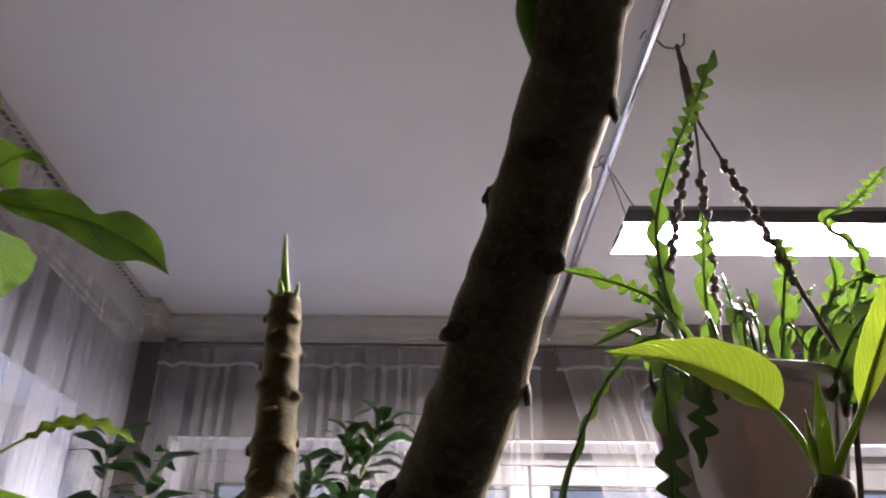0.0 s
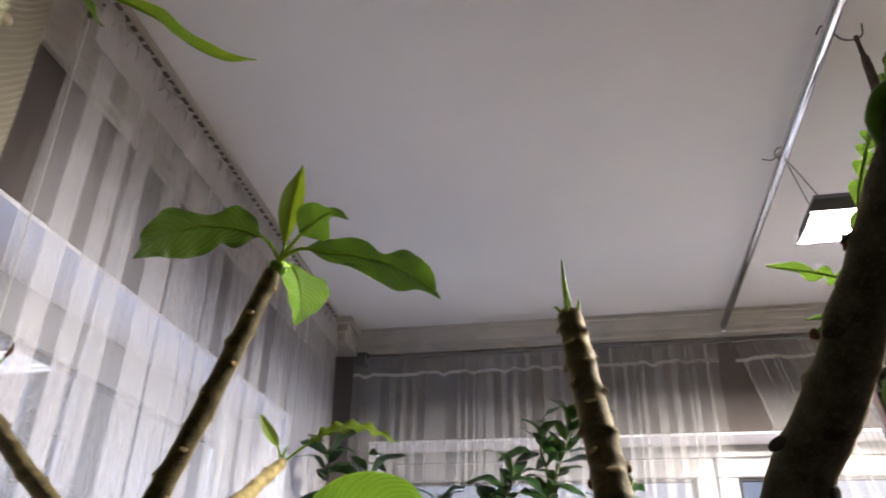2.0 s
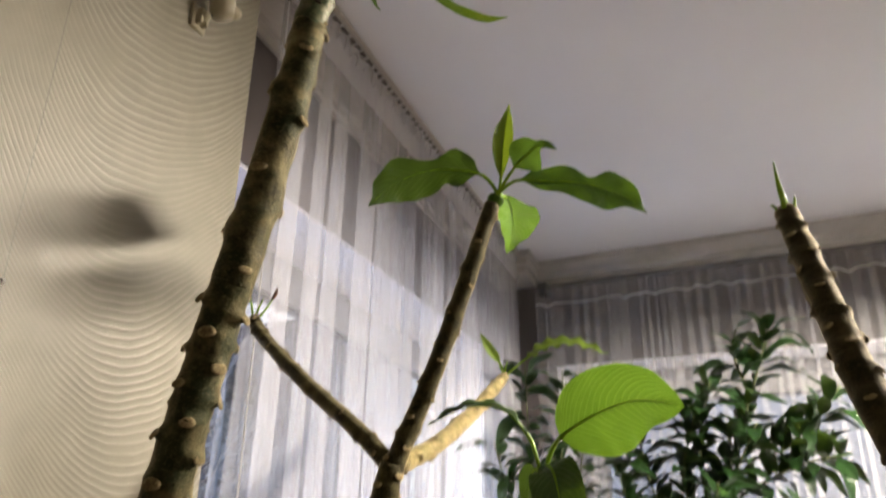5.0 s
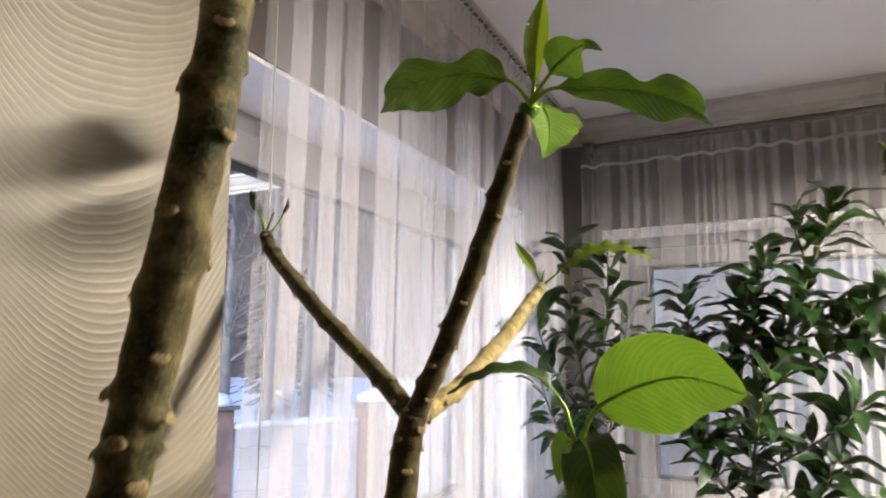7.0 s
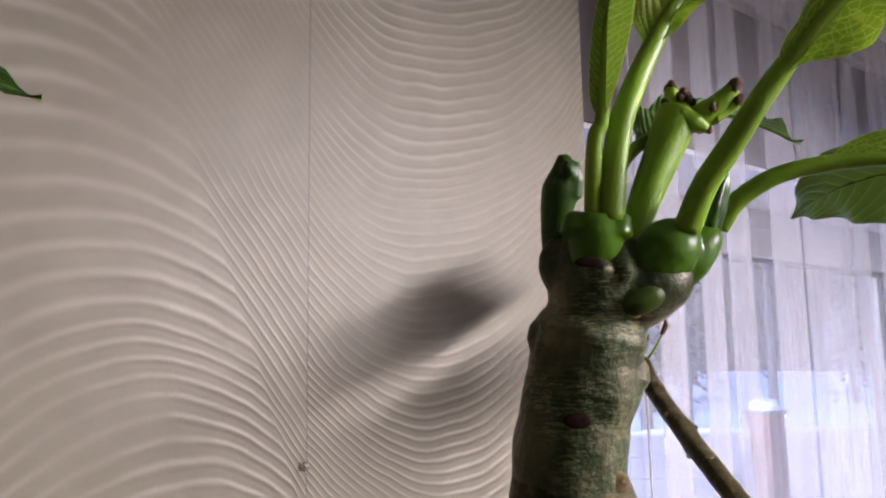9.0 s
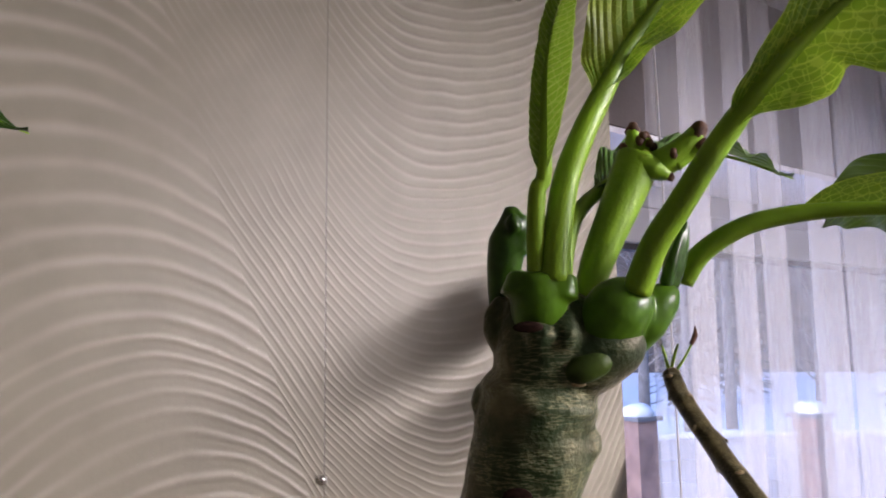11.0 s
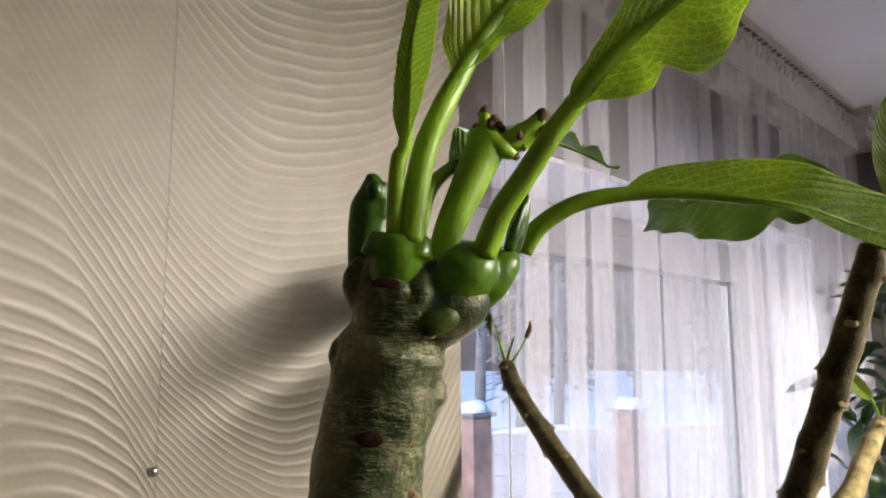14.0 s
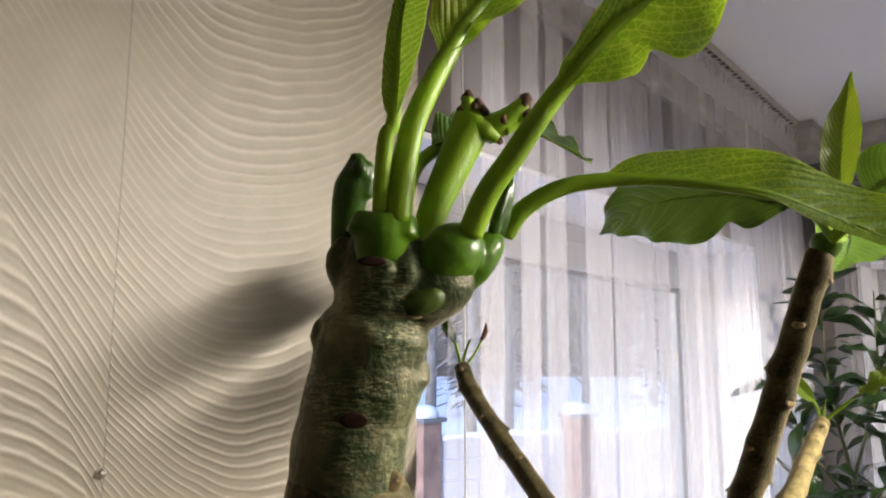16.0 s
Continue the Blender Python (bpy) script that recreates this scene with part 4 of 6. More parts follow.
grown("branch_tip", [tube([tip(-6.6, -40.6, -0), tip(-6.6, -33, -0), tip(-5.1, -26.1, -0), tip(-4.5, -22, -0), tip(-3, -16.5, -0), tip(-2.8, -11, -0), tip(-1.7, -7.2, -0), tip(-1.2, -5, -0), tip(-0.3, -1.7, -0), tip(0.3, 2.8, -0), tip(0.6, 6.9, -0), tip(1.2, 11, -0), tip(1.9, 15.1, -0)], (0.0127, 0.0122, 0.0118, 0.0116, 0.0121, 0.0113, 0.0113, 0.0118, 0.0105, 0.0110, 0.0110, 0.0102, 0.0080), 36, 12, 0.075, (), 2.0),
    blob(tip(-11.4, -6.6, -0), (0.0036, 0.0036, 0.0042), (0, 0, 1), 0.2, 1), blob(tip(6.6, -13.9, -2), (0.0040, 0.0040, 0.0044), (0, 0, 1), 0.2, 2), blob(tip(-12.9, -32.7, -0), (0.0060, 0.0050, 0.0085), (0, 0, 1), 0.2, 3),
    blob(tip(-1.8, 7.2, -6.5), (0.0062, 0.0040, 0.0036), (0.54, 0.84, 0), 0.2, 8),
    blob(tip(2.9, 7.9, -8), (0.0040, 0.0034, 0.0040), (0, 0, 1), 0.25, 4), blob(tip(-8.8, 8.5, -0), (0.0034, 0.0034, 0.0062), (0, 0, 1), 0.2, 5), tube([tip(1.2, 1.1, -0), tip(7.6, 3.1, -3), tip(12.6, 6.1, -3.8), tip(15.9, 8.5, -3)], (0.0074, 0.0078, 0.0070, 0.0048), 22, 8, 0.08)], M_BARK_TIP, "grey-green young bark", 0.0006, 3)
BASE = "glossy swollen green leaf base"
grown("leaf_base", [tube([tip(-1, 8.9, -4), tip(-1.3, 12.2, -5.5), tip(-1.3, 15.7, -6), tip(-1, 18.8, -5.5)], (0.0053, 0.0057, 0.0058, 0.0049), 24, 8, 0.05), tube([tip(2.5, 14.8, -8), tip(2.9, 18.9, -7)], (0.0034, 0.0028), 14, 6), tube([tip(-5.5, 15.4, -7), tip(-5, 19.4, -6)], (0.0036, 0.0024), 14, 6)], M_KNUCKLE, BASE)
grown("leaf_base", [tube([tip(9.5, 7.1, -2.5), tip(11.2, 9.3, -4.5), tip(13.6, 12.2, -5.2), tip(16.6, 14.8, -5), tip(18.4, 16.4, -5)], (0.0053, 0.0064, 0.0064, 0.0049, 0.0029), 22, 10, 0.06), tube([tip(16.2, 7.2, -0), tip(19.2, 10.3, -1.5), tip(22.9, 14.1, -1), tip(24.8, 16, -0)], (0.0050, 0.0048, 0.0036, 0.0020), 16, 8, 0.08)], M_KNUCKLE, BASE)
grown("leaf_base", [tube([tip(1.9, 1.3, -6.8), tip(5.3, 1.5, -8.8), tip(9.2, 3, -9.2), tip(13.5, 5.7, -7.2)], (0.0014, 0.0030, 0.0027, 0.0010), 18, 8, 0.08)], M_LIP, "olive-brown lip of an old leaf base")
grown("leaf_base", [tube([tip(-8.4, 8.8, 2), tip(-8.6, 14.3, 3), tip(-7.8, 20.3, 3), tip(-7.1, 25.5, 3), tip(-6.4, 29.2, 3), tip(-6.2, 32.6, 3)], (0.0024, 0.0027, 0.0035, 0.0038, 0.0028, 0.0015), 20, 10, 0.10), tube([tip(-4.8, 23.4, 2), tip(-4.2, 27.8, 2), tip(-4, 31, 2)], (0.0022, 0.0020, 0.0010), 14, 8), blob(tip(-6.1, 29.2, -0), (0.0017, 0.0017, 0.0022), (0, 0, 1), 0.3, 3, 12)], M_BUD, "dark glossy closed leaf base")
grown("leaf_base", [tube([tip(24.5, 16.2, -0), tip(25.4, 20.4, -0), tip(26.5, 24.8, -0), tip(27.4, 28.2, -0), tip(27.8, 30, -0)], (0.0018, 0.0023, 0.0019, 0.0011, 0.0003), 18, 10), tube([tip(23.2, 16.8, -2), tip(24.4, 21.3, -2.5), tip(26.6, 27.2, -1.5)], (0.0014, 0.0013, 0.0005), 10, 6)], M_BUD, "pointed glossy green bud")
for at, wide, high, look_of in ((tip(-4, 9.8, -12.2), 0.0026, 0.0012, SCAR_RED), (tip(-6.3, -21.5, -12.1), 0.0026, 0.0018, SCAR_RED), (tip(-12.2, -5, -1.5), 0.0020, 0.0012, SCAR_RED), (tip(5.3, -1, -10), 0.0013, 0.0008, SCAR), (tip(1.5, -34.6, -9), 0.0030, 0.0026, SCAR)):
    sc = new("leaf_scar", look_of)
    sc.parent = p4
    sc.matrix_parent_inverse = p4.matrix_basis.inverted()
    sc.matrix_basis = Matrix.LocRotScale(at, Vector((0.80, -0.58, 0.1)).to_track_quat("Z", "Y"), (wide, high, 0.0009))
stub = part("flower_stalk_stub", tube([tip(8.6, 13.8, 5), tip(11.8, 22, 7), tip(15.6, 30.6, 9), tip(19, 38, 11), tip(21.4, 43.1, 12)], (0.0027, 0.0035, 0.0040, 0.0045, 0.0048), 22, 12, 0.05), M_STALK, p4, "cut green flower stalk")
for line, rr in (([tip(20, 42.9, 13), tip(20.5, 46.4, 14.5), tip(20.8, 49.4, 15.5)], (0.0024, 0.0019, 0.0015)), ([tip(23, 43.1, 12), tip(23, 45.4, 12), tip(22.7, 47.2, 12)], (0.0022, 0.0018, 0.0012)), ([tip(24, 41.2, 11), tip(27.2, 42.8, 10), tip(30.2, 45.3, 9), tip(32.6, 47.9, 8.5)], (0.0034, 0.0031, 0.0024, 0.0019)), ([tip(28, 41.9, 9.5), tip(31, 43.7, 9), tip(33.1, 44.9, 8)], (0.0022, 0.0017, 0.0014)), ([tip(20.8, 42.3, 10), tip(24, 40.4, 9), tip(26.6, 38.9, 8.5)], (0.0030, 0.0024, 0.0010))):
    nub = part("spur", tube(line, rr, 14, 6, 0.15), M_STALK, stub)
    part("dried_tip", blob(line[-1], (rr[-1] * 1.02, rr[-1] * 1.02, rr[-1] * 1.3), Vector(line[-1]) - Vector(line[-2]), 0.35, rr[-1] * 900), M_BROWN, nub, "dried red-brown end")
for at in [tip(17.9, 45.3, 11), tip(21, 46.6, 10), tip(21.7, 47.5, 10), tip(23.2, 46, 10), tip(24, 45.2, 10), tip(22.4, 41.8, 8), tip(27.3, 43.4, 7)]:
    part("crumb", blob(at, (0.0009, 0.0009, 0.0011), (0, 0, 1), 0.5, at[0] * 999, 8), M_BROWN, stub)
# its leaves
leaf(p4, [tip(-2, 18.6, -7), tip(-2.1, 28.6, -8), tip(-1.7, 35.2, -8.5), tip(-0.7, 37.7, -9)], [tip(-0.7, 37.7, -9), tip(-0.4, 45.4, -10), tip(-0.3, 54.3, -11), tip(0.4, 61.2, -12), tip(1.9, 67.1, -13), tip(4, 72.1, -14), tip(5.7, 76, -15)], tip_way(-0.35, 0.1, -0.9), 0.006, M_LEAF_YOUNG, 0.0015, "narrow young leaf, still folded", fold=0.55, wave=0.0003, waves=9, rows=36, margins=((0.0005, 0.0021, 0.0026, 0.0025, 0.0023, 0.0021, 0.0019, 0.0021, 0.0021, 0.0018, 0.0014, 0.0009, 0.0001), (0.0004, 0.0018, 0.0031, 0.0044, 0.0055, 0.0058, 0.0057, 0.0052, 0.0046, 0.0035, 0.0023, 0.0012, 0.0001)))
leaf(p4, [tip(1.4, 18.1, -8), tip(2.1, 27.3, -7), tip(4, 37.4, -5), tip(7.6, 46.4, -3), tip(11.1, 53.7, -1)], [tip(11.1, 53.7, -1), tip(16.8, 63.7, 2), tip(25.1, 75, 5), tip(35.5, 88.4, 9), tip(46.7, 104.1, 12), tip(56.2, 121.7, 12)], tip_way(-0.25, 0.2, -0.95), 0.013, M_LEAF_HERO, 0.0023, "green leaf with pale veins", fold=0.22, wave=0.0012, rows=40, margins=((0.0014, 0.0065, 0.0090, 0.0118, 0.0135, 0.0146, 0.0146, 0.0132, 0.0104, 0.0059, 0.0003), (0.0006, 0.0025, 0.0048, 0.0067, 0.0082, 0.0093, 0.0098, 0.0096, 0.0079, 0.0051, 0.0003)))
leaf(p4, [tip(16.5, 16, -8), tip(19.5, 24.7, -10), tip(23.6, 31.7, -12), tip(27.5, 38.6, -14), tip(31.3, 44.6, -16)], [tip(31.3, 44.6, -16), tip(36.5, 52.2, -19), tip(43.1, 59.7, -21), tip(51.2, 66.7, -23), tip(58, 72, -25), tip(65.7, 77.4, -26), tip(73.9, 80.9, -26)], tip_way(0.1, 0.15, -1), 0.014, M_LEAF_HERO, 0.0022, "wavy green leaf with pale veins and yellow spots", fold=0.10, wave=0.0012, waves=3, rows=60, cols=12, margins=((0.0004, 0.0017, 0.0032, 0.0035, 0.0035, 0.0041, 0.0046, 0.0051, 0.0058, 0.0073, 0.0082, 0.0085, 0.0087, 0.0090, 0.0090, 0.0089, 0.0086, 0.0082, 0.0078, 0.0070, 0.0061, 0.0051, 0.0039, 0.0022, 0.0002), (0.0004, 0.0010, 0.0024, 0.0051, 0.0073, 0.0087, 0.0097, 0.0090, 0.0082, 0.0126, 0.0138, 0.0143, 0.0141, 0.0131, 0.0119, 0.0099, 0.0085, 0.0078, 0.0070, 0.0063, 0.0055, 0.0046, 0.0034, 0.0019, 0.0002)))
leaf(p4, [tip(29.8, 16.9, 10.8), tip(33.5, 22.9, 9), tip(41.1, 28, 7.3), tip(50.7, 30.7, 5.2)], [tip(50.7, 30.7, 5.2), tip(62.4, 31.5, 2.7), tip(76.1, 30.6, -1.3), tip(89.8, 28.6, -5.3), tip(103.5, 24.5, -7.2), tip(119, 20.5, -9.5), tip(139, 22, -14), tip(158.9, 30.8, -18.1)], tip_way(0.05, 0.42, -0.9), 0.012, M_LEAF_HERO, 0.0019, "arching green leaf with pale veins and yellow spots", fold=0.16, wave=0.0008, waves=3, rows=56, margins=((0.0005, 0.0040, 0.0064, 0.0082, 0.0098, 0.0102, 0.0104, 0.0104, 0.0104, 0.0101, 0.0096, 0.0082, 0.0061, 0.0032, 0.0003), (0.0004, 0.0008, 0.0011, 0.0012, 0.0013, 0.0016, 0.0020, 0.0027, 0.0035, 0.0043, 0.0048, 0.0045, 0.0035, 0.0019, 0.0003)))
leaf(p4, [tip(3.6, 17.1, 2), tip(5.1, 24.8, 6), tip(7.8, 31.4, 10), tip(12.5, 36.4, 14)], [tip(12.5, 36.4, 14), tip(21.2, 42.1, 20), tip(34.2, 46.9, 32), tip(51.4, 47.9, 48), tip(73.9, 43.2, 63.4)], tip_way(-0.1, 0.85, -0.4), 0.010, M_LEAF_MID, 0.0016, "small green leaf", fold=0.25, wave=0.0015, rows=30, margins=((0.0006, 0.0055, 0.0084, 0.0097, 0.0097, 0.0088, 0.0075, 0.0049, 0.0003), (0.0006, 0.0049, 0.0075, 0.0088, 0.0091, 0.0088, 0.0071, 0.0039, 0.0003)))

# a second stem whose leaf reaches in beside the papered pier
p7 = plumeria((-0.62, -0.12), "plumeria with a bare stem and one drooping leaf")
stem(p7, "trunk", [(-0.62, -0.12, BT + 0.16), (-0.63, -0.13, 1.3), (-0.62, -0.12, 1.72)], (0.02, 0.017, 0.013), M_BARK, 0.022, 0.0018, first=1.0)
leaf(p7, [(-0.62, -0.12, 1.72), (-0.615, -0.10, 1.80), (-0.60, -0.06, 1.85)], [(-0.60, -0.06, 1.87), (-0.582, 0.032, 1.900), (-0.564, 0.051, 1.894), (-0.547, 0.09, 1.877)], (0.5, -0.3, 0.8), 0.013, M_LEAF, 0.0022, "green drooping leaf", fold=0.2, wave=0.003)

# the dark bare stem that stands against the light
p1 = plumeria((-0.02, 0.60), "plumeria with a thick dark bare stem against the lamp")
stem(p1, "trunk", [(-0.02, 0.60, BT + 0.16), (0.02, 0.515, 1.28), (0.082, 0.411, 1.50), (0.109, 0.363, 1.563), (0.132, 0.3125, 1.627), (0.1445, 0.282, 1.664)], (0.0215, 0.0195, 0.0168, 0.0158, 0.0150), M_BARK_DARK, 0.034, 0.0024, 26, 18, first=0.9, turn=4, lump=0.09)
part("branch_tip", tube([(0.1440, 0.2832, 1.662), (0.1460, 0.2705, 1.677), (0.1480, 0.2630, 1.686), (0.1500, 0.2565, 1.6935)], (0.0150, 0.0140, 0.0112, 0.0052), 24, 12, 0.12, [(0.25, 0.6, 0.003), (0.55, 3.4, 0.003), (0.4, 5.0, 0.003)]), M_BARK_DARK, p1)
for line, rr in (([(0.1335, 0.277, 1.669), (0.1300, 0.270, 1.680), (0.1320, 0.2625, 1.689), (0.1360, 0.2580, 1.6930)], (0.0040, 0.0050, 0.0044, 0.0012)),
                 ([(0.1400, 0.2625, 1.6880), (0.1370, 0.2550, 1.6960), (0.1330, 0.2470, 1.7020)], (0.0034, 0.0040, 0.0006)),
                 ([(0.1465, 0.2565, 1.6920), (0.1440, 0.2520, 1.6970), (0.1420, 0.2490, 1.7000)], (0.0030, 0.0030, 0.0005)),
                 ([(0.1500, 0.2575, 1.6910), (0.1500, 0.2500, 1.6980), (0.1500, 0.2360, 1.7080), (0.1495, 0.2230, 1.7180)], (0.0042, 0.0040, 0.0036, 0.0030)),
                 ([(0.1520, 0.2530, 1.6940), (0.1540, 0.2480, 1.6990), (0.1530, 0.2440, 1.7020)], (0.0030, 0.0020, 0.0005))):
    part("shoot", tube(line, rr, 14, 8, 0.05), M_KNUCKLE if rr[0] > 0.0035 else M_STALK, p1, "small green shoot")
leaf(p1, [(0.1495, 0.2230, 1.7180), (0.149, 0.217, 1.726)], [(0.149, 0.217, 1.726), (0.147, 0.206, 1.745), (0.150, 0.19, 1.77)], (0.3, -0.8, 0.3), 0.012, M_LEAF_LIME, 0.002, "small lime-green young leaf", fold=0.4, wave=0.002)
for a, b in (((0.120, 0.318, 1.632), (0.1175, 0.316, 1.641)), ((0.104, 0.350, 1.597), (0.100, 0.350, 1.595))):
    part("dry_spur", tube([a, tuple((p + q) / 2 for p, q in zip(a, b)), b], (0.0036, 0.0028, 0.0008), 8, 4, 0.3), M_BROWN, p1)

# the slim bare stem with a spike
p2 = plumeria((0.10, 0.36), "slim bare plumeria stem ending in a thin spike")
stem(p2, "trunk", [(0.10, 0.36, BT + 0.16), (0.060, 0.425, 1.28), (-0.002, 0.5415, 1.50), (-0.0165, 0.591, 1.583), (-0.030, 0.6375, 1.667), (-0.0415, 0.675, 1.742)], (0.020, 0.018, 0.0158, 0.0150, 0.0142, 0.0128), M_BARK_OLIVE, 0.021, 0.0030, 22, 16, first=0.3, turn=9)
for a, b, c, r in (((-0.040, 0.670, 1.742), (-0.0445, 0.668, 1.772), (-0.046, 0.665, 1.803), 0.0042), ((-0.033, 0.668, 1.738), (-0.031, 0.667, 1.750), (-0.0305, 0.666, 1.757), 0.0028), ((-0.049, 0.668, 1.742), (-0.054, 0.666, 1.748), (-0.057, 0.665, 1.749), 0.0022), ((-0.043, 0.662, 1.742), (-0.044, 0.66, 1.752), (-0.045, 0.659, 1.757), 0.003)):
    part("spike", tube([a, b, c], (r, r * 0.75, r * 0.2), 10, 6, 0.1), M_STALK, p2, "thin yellow-green shoot")

# the branching plumeria with a leafy top
p3 = plumeria((-0.60, 0.735), "plumeria forking into three scarred branches, one of them leafy", 0.135)
stem(p3, "trunk", [(-0.60, 0.735, BT + 0.16), (-0.603, 0.736, 1.2), (-0.592, 0.736, 1.41), (-0.579, 0.737, 1.486)], (0.026, 0.0225, 0.0195, 0.0175), M_BARK, 0.028, 0.0026, 20, 16, first=0.2)
stem(p3, "branch", [(-0.581, 0.737, 1.474), (-0.554, 0.742, 1.536), (-0.517, 0.748, 1.624), (-0.472, 0.752, 1.745), (-0.432, 0.756, 1.862)], (0.0150, 0.0138, 0.0134, 0.0130, 0.0115), M_BARK, 0.0185, 0.0032, 20, 20, first=1.2, turn=3)
stem(p3, "branch", [(-0.578, 0.737, 1.482), (-0.604, 0.744, 1.503), (-0.659, 0.758, 1.545), (-0.752, 0.781, 1.608), (-0.838, 0.803, 1.673), (-0.905, 0.822, 1.728), (-0.930, 0.832, 1.758)], (0.0140, 0.0130, 0.0126, 0.0122, 0.0115), M_BARK, 0.020, 0.0028, 20, 16, first=2.2, turn=5)
# the lamplight on this branch is put into its bark colour
stem(p3, "branch", [(-0.578, 0.739, 1.484), (-0.573, 0.775, 1.494), (-0.567, 0.860, 1.528), (-0.564, 0.986, 1.592), (-0.567, 1.085, 1.648), (-0.568, 1.148, 1.684)], (0.0138, 0.0132, 0.0128, 0.0118, 0.0100), M_BARK_LAMPLIT, 0.020, 0.0028, 20, 16, first=0.6, turn=7)
# bare tip: dry bud and two slips of leaf
leaf(p3, [(-0.932, 0.833, 1.757), (-0.942, 0.832, 1.79)], [(-0.942, 0.832, 1.79), (-0.955, 0.83, 1.815), (-0.965, 0.828, 1.838)], (0.3, -0.8, 0.2), 0.008, M_LEAF, 0.002, "small curled green leaf", fold=0.5, wave=0.003)
for a, b, c, r, mt in (((-0.930, 0.833, 1.757), (-0.926, 0.834, 1.775), (-0.918, 0.836, 1.795), 0.003, M_STALK), ((-0.926, 0.834, 1.757), (-0.912, 0.838, 1.775), (-0.898, 0.843, 1.800), 0.0024, M_STALK)):
    part("slip", tube([a, b, c], (r, r * 0.7, r * 0.5), 8, 6), mt, p3)
part("dry_bud", tube([(-0.901, 0.842, 1.795), (-0.896, 0.844, 1.806), (-0.896, 0.845, 1.818)], (0.0032, 0.0042, 0.001), 8, 5, 0.2), M_BROWN, p3, "small black dried bud")
# leafy top
J = crn(0, 0, 0)
leaf(p3, [J, crn(-11.8, 18.6, 4), crn(-26.2, 30.6, 9)], [crn(-26.2, 30.6, 9), crn(-56.3, 38, 19), crn(-96.1, 40.7, 34), crn(-147, 31, 59), crn(-186.6, 11.8, 84), crn(-218.5, -11.1, 109)], crn_way(0.1, 0.25, -0.95), 0.036, M_LEAF, 0.0024, "broad green leaf with a wavy edge", fold=0.14, wave=0.004, waves=5, rows=40, margins=((0.0017, 0.0157, 0.0279, 0.0244, 0.0419, 0.0436, 0.0384, 0.0314, 0.0192, 0.0105, 0.0009), (0.0017, 0.0192, 0.0279, 0.0314, 0.0148, 0.0218, 0.0340, 0.0340, 0.0244, 0.0122, 0.0009)))
leaf(p3, [J, crn(3.3, 10.9, 2), crn(5, 21.9, 4)], [crn(5, 21.9, 4), crn(8.3, 57.6, 9), crn(13.3, 92.4, 19), crn(21.9, 132.4, 25)], crn_way(0.15, 0, -1), 0.017, M_LEAF_LIME, 0.0022, "upright lime-green young leaf", fold=0.40, wave=0.001, rows=24, margins=((0.0017, 0.0093, 0.0152, 0.0169, 0.0152, 0.0076, 0.0008), (0.0017, 0.0068, 0.0110, 0.0135, 0.0127, 0.0076, 0.0008)))
leaf(p3, [J, crn(11.7, 18.3, -1), crn(25.8, 36.3, -6)], [crn(25.8, 36.3, -6), crn(40.7, 50.9, -11), crn(56.2, 62.8, -16), crn(69.1, 67.3, -21), crn(87.1, 59.1, -21)], crn_way(-0.1, 0.2, -1), 0.026, M_LEAF_MID, 0.0022, "curled green leaf", fold=0.15, wave=0.003, waves=2, rows=30, margins=((0.0025, 0.0198, 0.0281, 0.0264, 0.0182, 0.0074, 0.0066, 0.0058, 0.0008), (0.0017, 0.0165, 0.0281, 0.0298, 0.0231, 0.0083, 0.0050, 0.0033, 0.0008)))
leaf(p3, [J, crn(15.9, 12.5, -1), crn(32.6, 18.3, -1)], [crn(32.6, 18.3, -1), crn(70.3, 14.4, 4), crn(112.7, 11.2, 9), crn(155.4, -0.4, 14), crn(190.1, -16.4, 19), crn(218.1, -41, 19)], crn_way(0.05, 0.3, -0.95), 0.03, M_LEAF_MID, 0.0024, "arching green leaf with a notched wavy edge", fold=0.14, wave=0.0035, waves=4, rows=44, margins=((0.0017, 0.0152, 0.0202, 0.0227, 0.0210, 0.0109, 0.0261, 0.0269, 0.0202, 0.0101, 0.0008), (0.0017, 0.0084, 0.0143, 0.0185, 0.0227, 0.0295, 0.0320, 0.0286, 0.0168, 0.0067, 0.0008)))
leaf(p3, [J, (-0.415, 0.765, 1.872), (-0.417, 0.775, 1.880)], [(-0.417, 0.775, 1.880), (-0.426, 0.82, 1.881), (-0.440, 0.865, 1.879), (-0.460, 0.915, 1.872), (-0.489, 0.965, 1.864)], (0.45, -0.25, 0.85), 0.036, M_LEAF_LIT, 0.0022, "green leaf reaching away, coloured as if lit through", fold=0.25, wave=0.002, rows=30, margins=((0.004, 0.022, 0.032, 0.036, 0.034, 0.028, 0.020, 0.010, 0.001), (0.004, 0.027, 0.040, 0.044, 0.041, 0.034, 0.024, 0.012, 0.001)))
part("growing_tip", blob((-0.427, 0.757, 1.868), (0.013, 0.013, 0.012), (0.2, 0, 1), 0.2), M_KNUCKLE, p3)
# young leaves on the lit branch
K = (-0.568, 1.148, 1.684)
leaf(p3, [K, (-0.575, 1.142, 1.712)], [(-0.575, 1.142, 1.712), (-0.588, 1.12, 1.735), (-0.598, 1.10, 1.762)], (0.6, -0.7, 0.1), 0.010, M_LEAF_LIME, 0.002, "small lime-green young leaf", fold=0.5)
